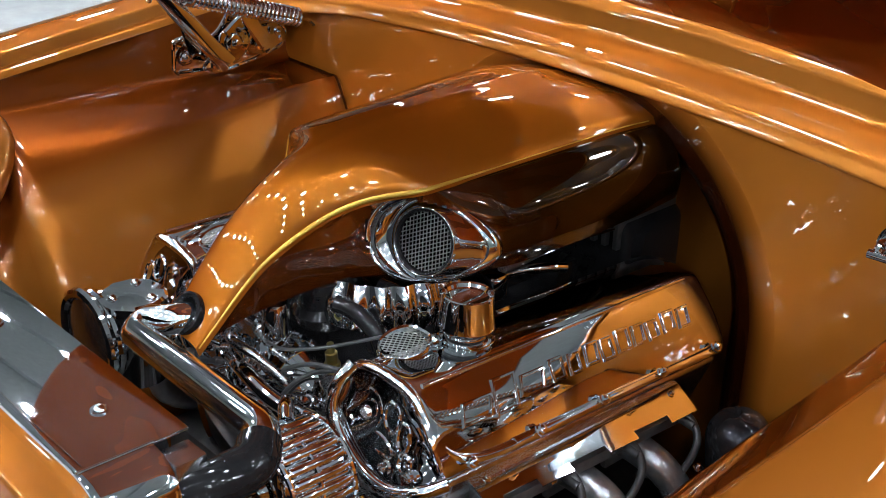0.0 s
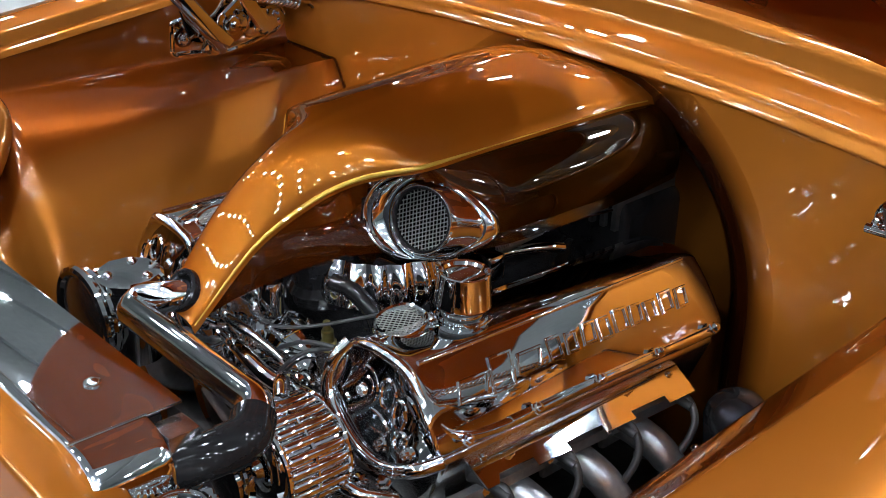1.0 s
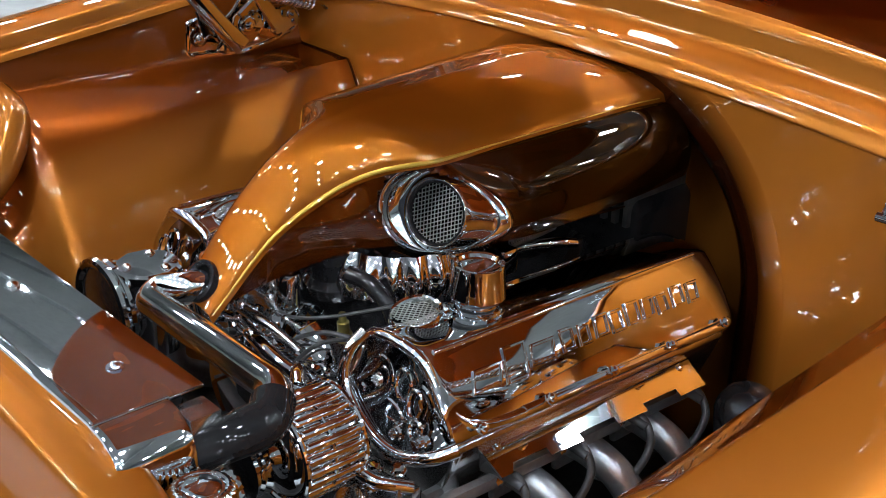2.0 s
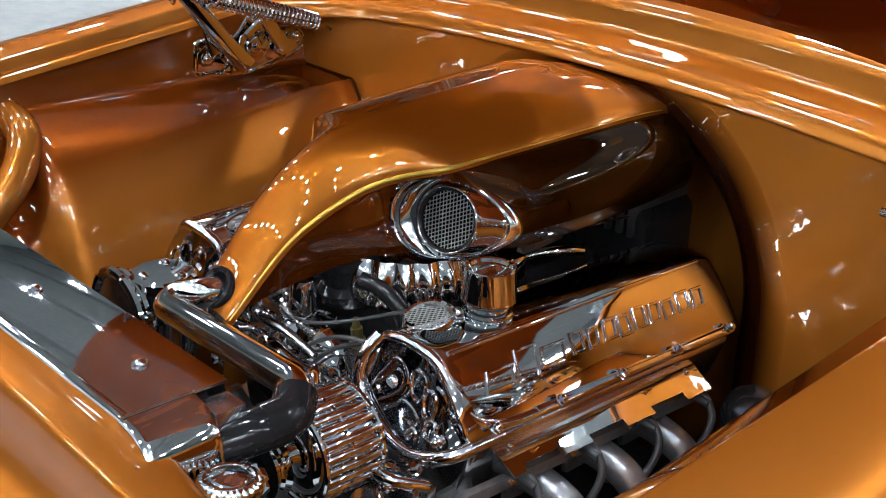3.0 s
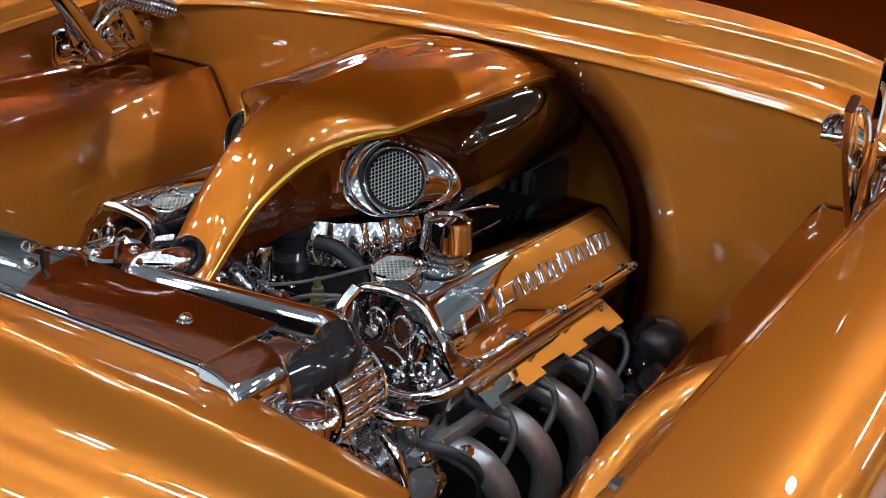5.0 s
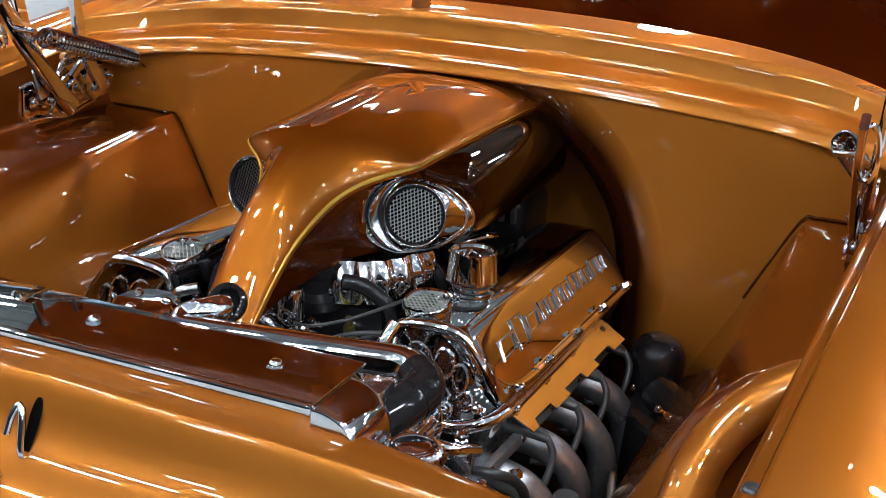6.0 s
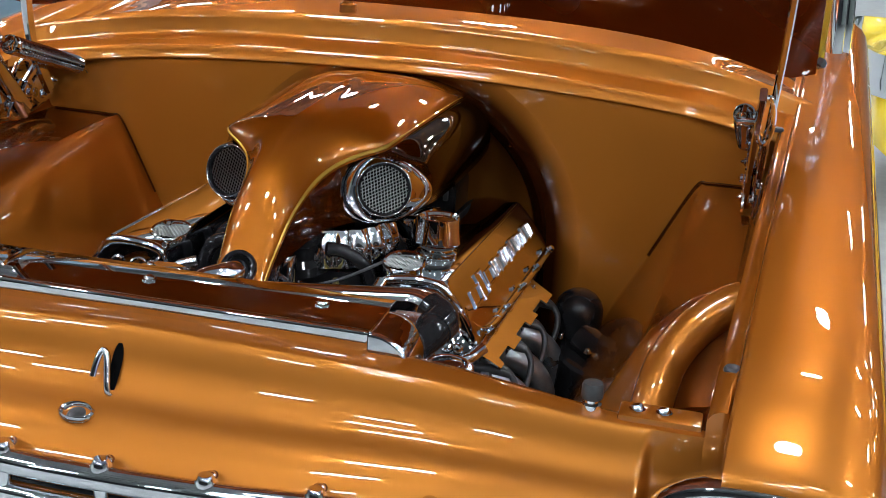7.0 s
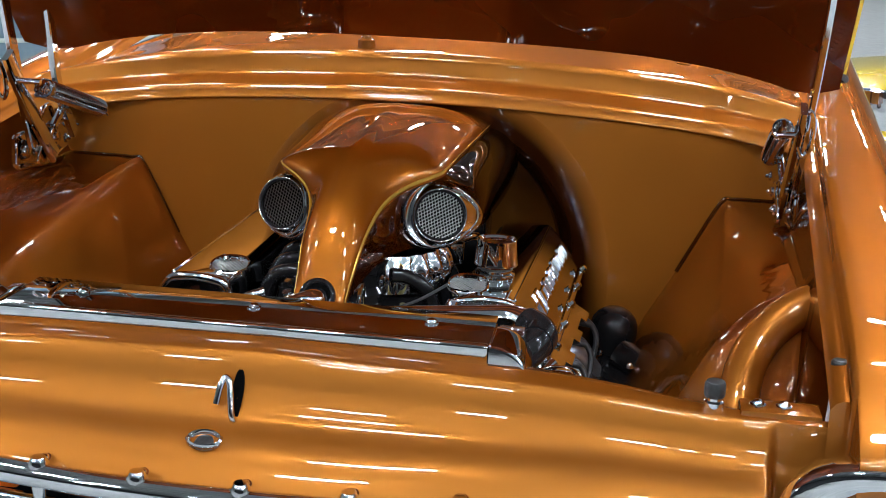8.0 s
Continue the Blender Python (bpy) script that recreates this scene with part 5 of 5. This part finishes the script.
# ---- radiator ----
def radiator_parts():
    r = thing("radiator", "radiator under a mirror-chrome top cover with screws", "radiator")
    bm = BM()
    block(bm, (-0.37, 0.045, 0.4), (0.31, 0.14, 0.965), 0.008)
    part("core", bm, GLOSSY, r, "black radiator core")
    bm = BM()
    block(bm, (-0.385, 0.028, 0.974), (0.321, 0.157, 0.978), 0.0015)
    block(bm, (-0.385, 0.022, 0.948), (0.321, 0.036, 0.98), 0.006, None, 4)
    plate = part("top_plate", bm, CHROME, r, "mirror-chrome top plate", 25)
    for x in (-0.289, -0.029, 0.231):
        bm = BM()
        bolt(bm, (x, 0.1, 0.978), (0, 0, 1), 0.0085, 0.006)
        part("screw", bm, CHROME, plate)
    for s in (1, -1):
        x0 = 0.323 if s > 0 else -0.387
        bm = BM()
        rings = []
        for y, k in ((0.0215, 0.9), (0.0225, 0.955), (0.0255, 0.985), (0.031, 1.0), (0.1, 1.0), (0.107, 0.995), (0.1115, 0.975), (0.1125, 0.93)):
            rings.append([V((x0 + s * dx * k, y, 0.978 + dz * k - (1 - k) * 0.05)) for dx, dz in [(-0.0015, 0.0008)] + [(0.002 + 0.053 * math.sin(q * math.pi / 20), 0.0008 - 0.05 * (1 - math.cos(q * math.pi / 20))) for q in range(11)] + [(0.055, -0.1), (0.02, -0.11), (-0.002, -0.11)]])
        loft(bm, rings, True, True)
        part("end_cap", bm, CHROME, r, "rounded chrome end cap", 40)
        bm = BM()
        block(bm, (min(x0, x0 + s * 0.038), 0.1145, 0.9), (max(x0, x0 + s * 0.038), 0.154, 0.966), 0.003)
        part("tank_shoulder", bm, CAST, r, "flat polished shoulder behind the end cap", 40)
        bm = BM()
        tube(bm, [V((x0, y, 0.9795)) for y in (0.024, 0.06, 0.112)], 0.0016, 8)
        part("cap_lip", bm, CHROME, r)
    bm = BM()
    spin(bm, (-0.425, 0.07, 0.93), (-0.1, -0.1, 1), [(0, 0.03), (0.03, 0.03), (0.032, 0.036), (0.045, 0.036), (0.05, 0.03), (0.052, 0.014), (0.066, 0.012), (0.07, 0.005)], 28)
    part("bleed_cap", bm, CHROME, r, "small chrome bleed cap")
    # hose from the chrome tube down to the tank
    bm = BM()
    tube(bm, rounded_path([(0.358, 0.222, 0.946), (0.382, 0.2, 0.943), (0.376, 0.165, 0.936), (0.352, 0.126, 0.922)], 0.026, 8), 0.0262, 30)
    hose = part("hose", bm, GLOSSY, r, "black rubber coolant hose")
    bm = BM()
    tube(bm, [V((0.381, 0.19, 0.941)), V((0.3785, 0.178, 0.9388)), V((0.376, 0.168, 0.937))], 0.0271, 30)
    part("sleeve", bm, GLOSSY, hose, "wide rubber sleeve")
    # filler neck and cap
    c = V((0.414, 0.093, 0.86))
    bm = BM()
    spin(bm, c, (0, 0, 1), [(-0.06, 0.03), (0.0, 0.03), (0.03, 0.024), (0.05, 0.024), (0.056, 0.027)], 28)
    part("filler_neck", bm, CHROME, r)
    bm = BM()
    rings = []
    for h, rad, wave in ((0.046, 0.03, 0), (0.045, 0.0345, 1), (0.052, 0.036, 1), (0.058, 0.035, 1), (0.0625, 0.031, 0.8), (0.064, 0.0275, 0.2), (0.0632, 0.025, 0), (0.0605, 0.0235, 0), (0.0605, 0.0215, 0), (0.064, 0.0205, 0), (0.0655, 0.018, 0), (0.066, 0.002, 0)):
        rings.append([c + V((0, 0, h)) + V((math.cos(2 * math.pi * k / 112), math.sin(2 * math.pi * k / 112), 0)) * (rad + wave * 0.0016 * math.cos(k * math.pi / 2)) for k in range(112)])
    loft(bm, rings, True, True)
    part("filler_cap", bm, CHROME, r, "chrome filler cap with a stepped top")
    bm = BM()
    tube(bm, smooth_path([(0.385, 0.1, 0.9), (0.36, 0.09, 0.87), (0.37, 0.1, 0.8), (0.36, 0.12, 0.7)], 6), 0.016, 14)
    part("overflow_pipe", bm, CHROME, r)
    for k, (x, y, z) in enumerate(((0.36, 0.05, 0.9), (0.385, 0.06, 0.88), (0.35, 0.08, 0.86), (0.4, 0.14, 0.88), (0.36, 0.15, 0.87))):
        bm = BM()
        spin(bm, (x, y, z), (0.3 * k - 0.5, -0.3, 0.8), [(0, 0.012), (0.01, 0.012), (0.011, 0.008), (0.028, 0.008), (0.03, 0.012), (0.038, 0.01), (0.039, 0.002)], 6)
        part("fitting", bm, CHROME, r, "", 25)


radiator_parts()


def steering():
    g = thing("steering_gear", "glossy black steering gear low beside the firewall", "steering gear")
    bm = BM()
    spin(bm, (0.535, 0.94, 0.535), (0.12, -0.2, 1), [(-0.1, 0.08), (0, 0.085), (0.06, 0.086), (0.088, 0.084), (0.094, 0.078), (0.096, 0.05), (0.1, 0.035), (0.101, 0.002)], 36)
    part("housing", bm, GLOSSY, g)
    bm = BM()
    spin(bm, (0.492, 0.985, 0.69), (0.0, -0.1, 1), [(-0.05, 0.048), (-0.01, 0.05), (0.005, 0.05), (0.02, 0.045), (0.032, 0.036), (0.04, 0.024), (0.043, 0.012), (0.044, 0.002)], 36)
    part("dome", bm, GLOSSY, g, "glossy black domed cap")
    bm = BM()
    spin(bm, (0.51, 0.93, 0.65), (0.75, -0.55, -0.25), [(0, 0.034), (0.05, 0.034), (0.052, 0.038), (0.06, 0.038), (0.064, 0.02), (0.065, 0.002)], 28)
    part("end_cover", bm, GLOSSY, g)
    for k in range(4):
        bm = BM()
        bolt(bm, V((0.53, 0.925, 0.648)) + V((0.062 * math.cos(k * 1.57), 0.062 * math.sin(k * 1.57), 0)), (0, 0, 1), 0.007, 0.008)
        part("bolt", bm, CHROME, g)


steering()


def wheel(s, y):
    bm = BM()
    spin(bm, (mid(y) + s * 0.68, y, 0.34), (s, 0, 0), [(0, 0.2), (0.0, 0.3), (0.02, 0.335), (0.06, 0.34), (0.14, 0.34), (0.18, 0.335), (0.2, 0.3), (0.2, 0.21), (0.15, 0.2)], 48)
    w = part("wheel", bm, BLACK, car, "black tyre on a chrome rim")
    bm = BM()
    spin(bm, (mid(y) + s * 0.7, y, 0.34), (s, 0, 0), [(0, 0.2), (0.16, 0.205), (0.17, 0.19), (0.13, 0.17), (0.12, 0.06), (0.16, 0.05), (0.165, 0.005)], 40)
    part("rim", bm, CHROME, w)


for side in (1, -1):
    wheel(side, 0.42)


def cabin_front():
    """Windscreen posts behind the open hood."""
    for s in (1, -1):
        bm = BM()
        path = smooth_path([(0.05 + s * 0.9, 1.47, 1.02), (0.05 + s * 0.895, 1.475, 1.3), (0.05 + s * 0.87, 1.5, 1.5), (0.05 + s * 0.8, 1.62, 1.72)], 8)
        tube(bm, path, 0.02, 16)
        post = part("window_post", bm, CHROME, car, "chrome windscreen post")
        bm = BM()
        tube(bm, [p + V((s * 0.016, 0.03, 0)) for p in path], 0.022, 14)
        part("post_trim", bm, CHROME, post)


cabin_front()


def banner(x, y, turn):
    """A grey-blue show banner on a stand, far behind the car; its lettering is plain bars."""
    b = thing("show_banner", "grey-blue show banner on a dark stand", "banner", group="show banners")
    bm = BM()
    block(bm, (-0.8, -0.02, 0.3), (0.8, 0.02, 2.1), 0.01)
    part("panel", bm, SLATE, b)
    bm = BM()
    for k in (-0.7, 0.7):
        block(bm, (k - 0.03, -0.04, 0), (k + 0.03, 0.04, 2.15), 0.008)
        block(bm, (k - 0.05, -0.3, 0), (k + 0.05, 0.3, 0.04), 0.008)
    part("stand", bm, DARK, b)
    for z, w, h in ((1.75, 0.5, 0.06), (1.5, 0.35, 0.03), (0.66, 0.3, 0.012), (1.1, 0.45, 0.1)):
        bm = BM()
        block(bm, (-w, -0.026, z - h), (w, -0.018, z + h), 0.002)
        part("bar", bm, PLASTER, b)
    b.matrix_world = pose(x, y, 0, 0, 0, turn)


banner(-3.1, 5.1, 28)
banner(-4.9, 5.6, 34)


def yellow_car():
    """A low yellow show car parked beyond the fender; only its end comes into view."""
    c = thing("parked_car", "low yellow show car with a chrome bumper on the hall floor", "car", (1.4, 5.3, 0))
    c.matrix_world = Matrix()
    def section(x, half, top, low, r):
        pts = rounded_path([(half, low, 0), (half + 0.04, (low + top) / 2, 0), (half - 0.06, top, 0), (0, top + 0.03, 0), (-half + 0.06, top, 0), (-half - 0.04, (low + top) / 2, 0), (-half, low, 0)], r, 4)
        return [V((x, 5.3 + p.x, p.y)) for p in pts]
    bm = BM()
    loft(bm, [section(x, h, t, l, 0.05) for x, h, t, l in ((1.38, 0.62, 0.6, 0.42), (1.41, 0.74, 0.65, 0.36), (1.5, 0.82, 0.69, 0.3), (1.9, 0.86, 0.74, 0.24), (2.8, 0.88, 0.82, 0.22), (3.8, 0.88, 0.84, 0.22), (4.9, 0.87, 0.82, 0.24), (5.5, 0.8, 0.76, 0.3), (5.62, 0.66, 0.7, 0.4))], True, True)
    part("body", bm, YELLOW, c, "glossy yellow body", 50)
    bm = BM()
    loft(bm, [section(x, h, t, 0.8, 0.08) for x, h, t in ((2.7, 0.7, 0.84), (3.1, 0.64, 1.22), (3.4, 0.6, 1.29), (4.2, 0.6, 1.28), (4.6, 0.64, 1.16), (4.95, 0.7, 0.86))], True, True)
    part("cabin", bm, GLOSSY, c, "dark glazed cabin", 50)
    bm = BM()
    rings = []
    for p in smooth_path([(1.95, 4.4, 0.7), (1.6, 4.42, 0.71), (1.38, 4.55, 0.72), (1.31, 4.9, 0.72), (1.3, 5.3, 0.72), (1.31, 5.7, 0.72), (1.38, 6.05, 0.72), (1.6, 6.18, 0.71)], 6):
        rings.append([p + V(((p.x - 2.2) * -0.03 * a, (p.y - 5.3) * 0.04 * a, b)) for a, b in ((0, -0.13), (0.8, -0.1), (1, -0.02), (0.8, 0.05), (0, 0.06))])
    loft(bm, rings, True, True)
    part("bumper", bm, CHROME, c, "wrap-round chrome bumper", 50)
    for x in (2.25, 4.75):
        for s in (1, -1):
            bm = BM()
            spin(bm, (x, 5.3 + s * 0.7, 0.32), (0, s, 0), [(0, 0.2), (0, 0.29), (0.02, 0.32), (0.19, 0.32), (0.21, 0.29), (0.21, 0.2), (0.17, 0.19), (0.18, 0.02)], 32)
            part("wheel", bm, BLACK, c, "black tyre")


yellow_car()
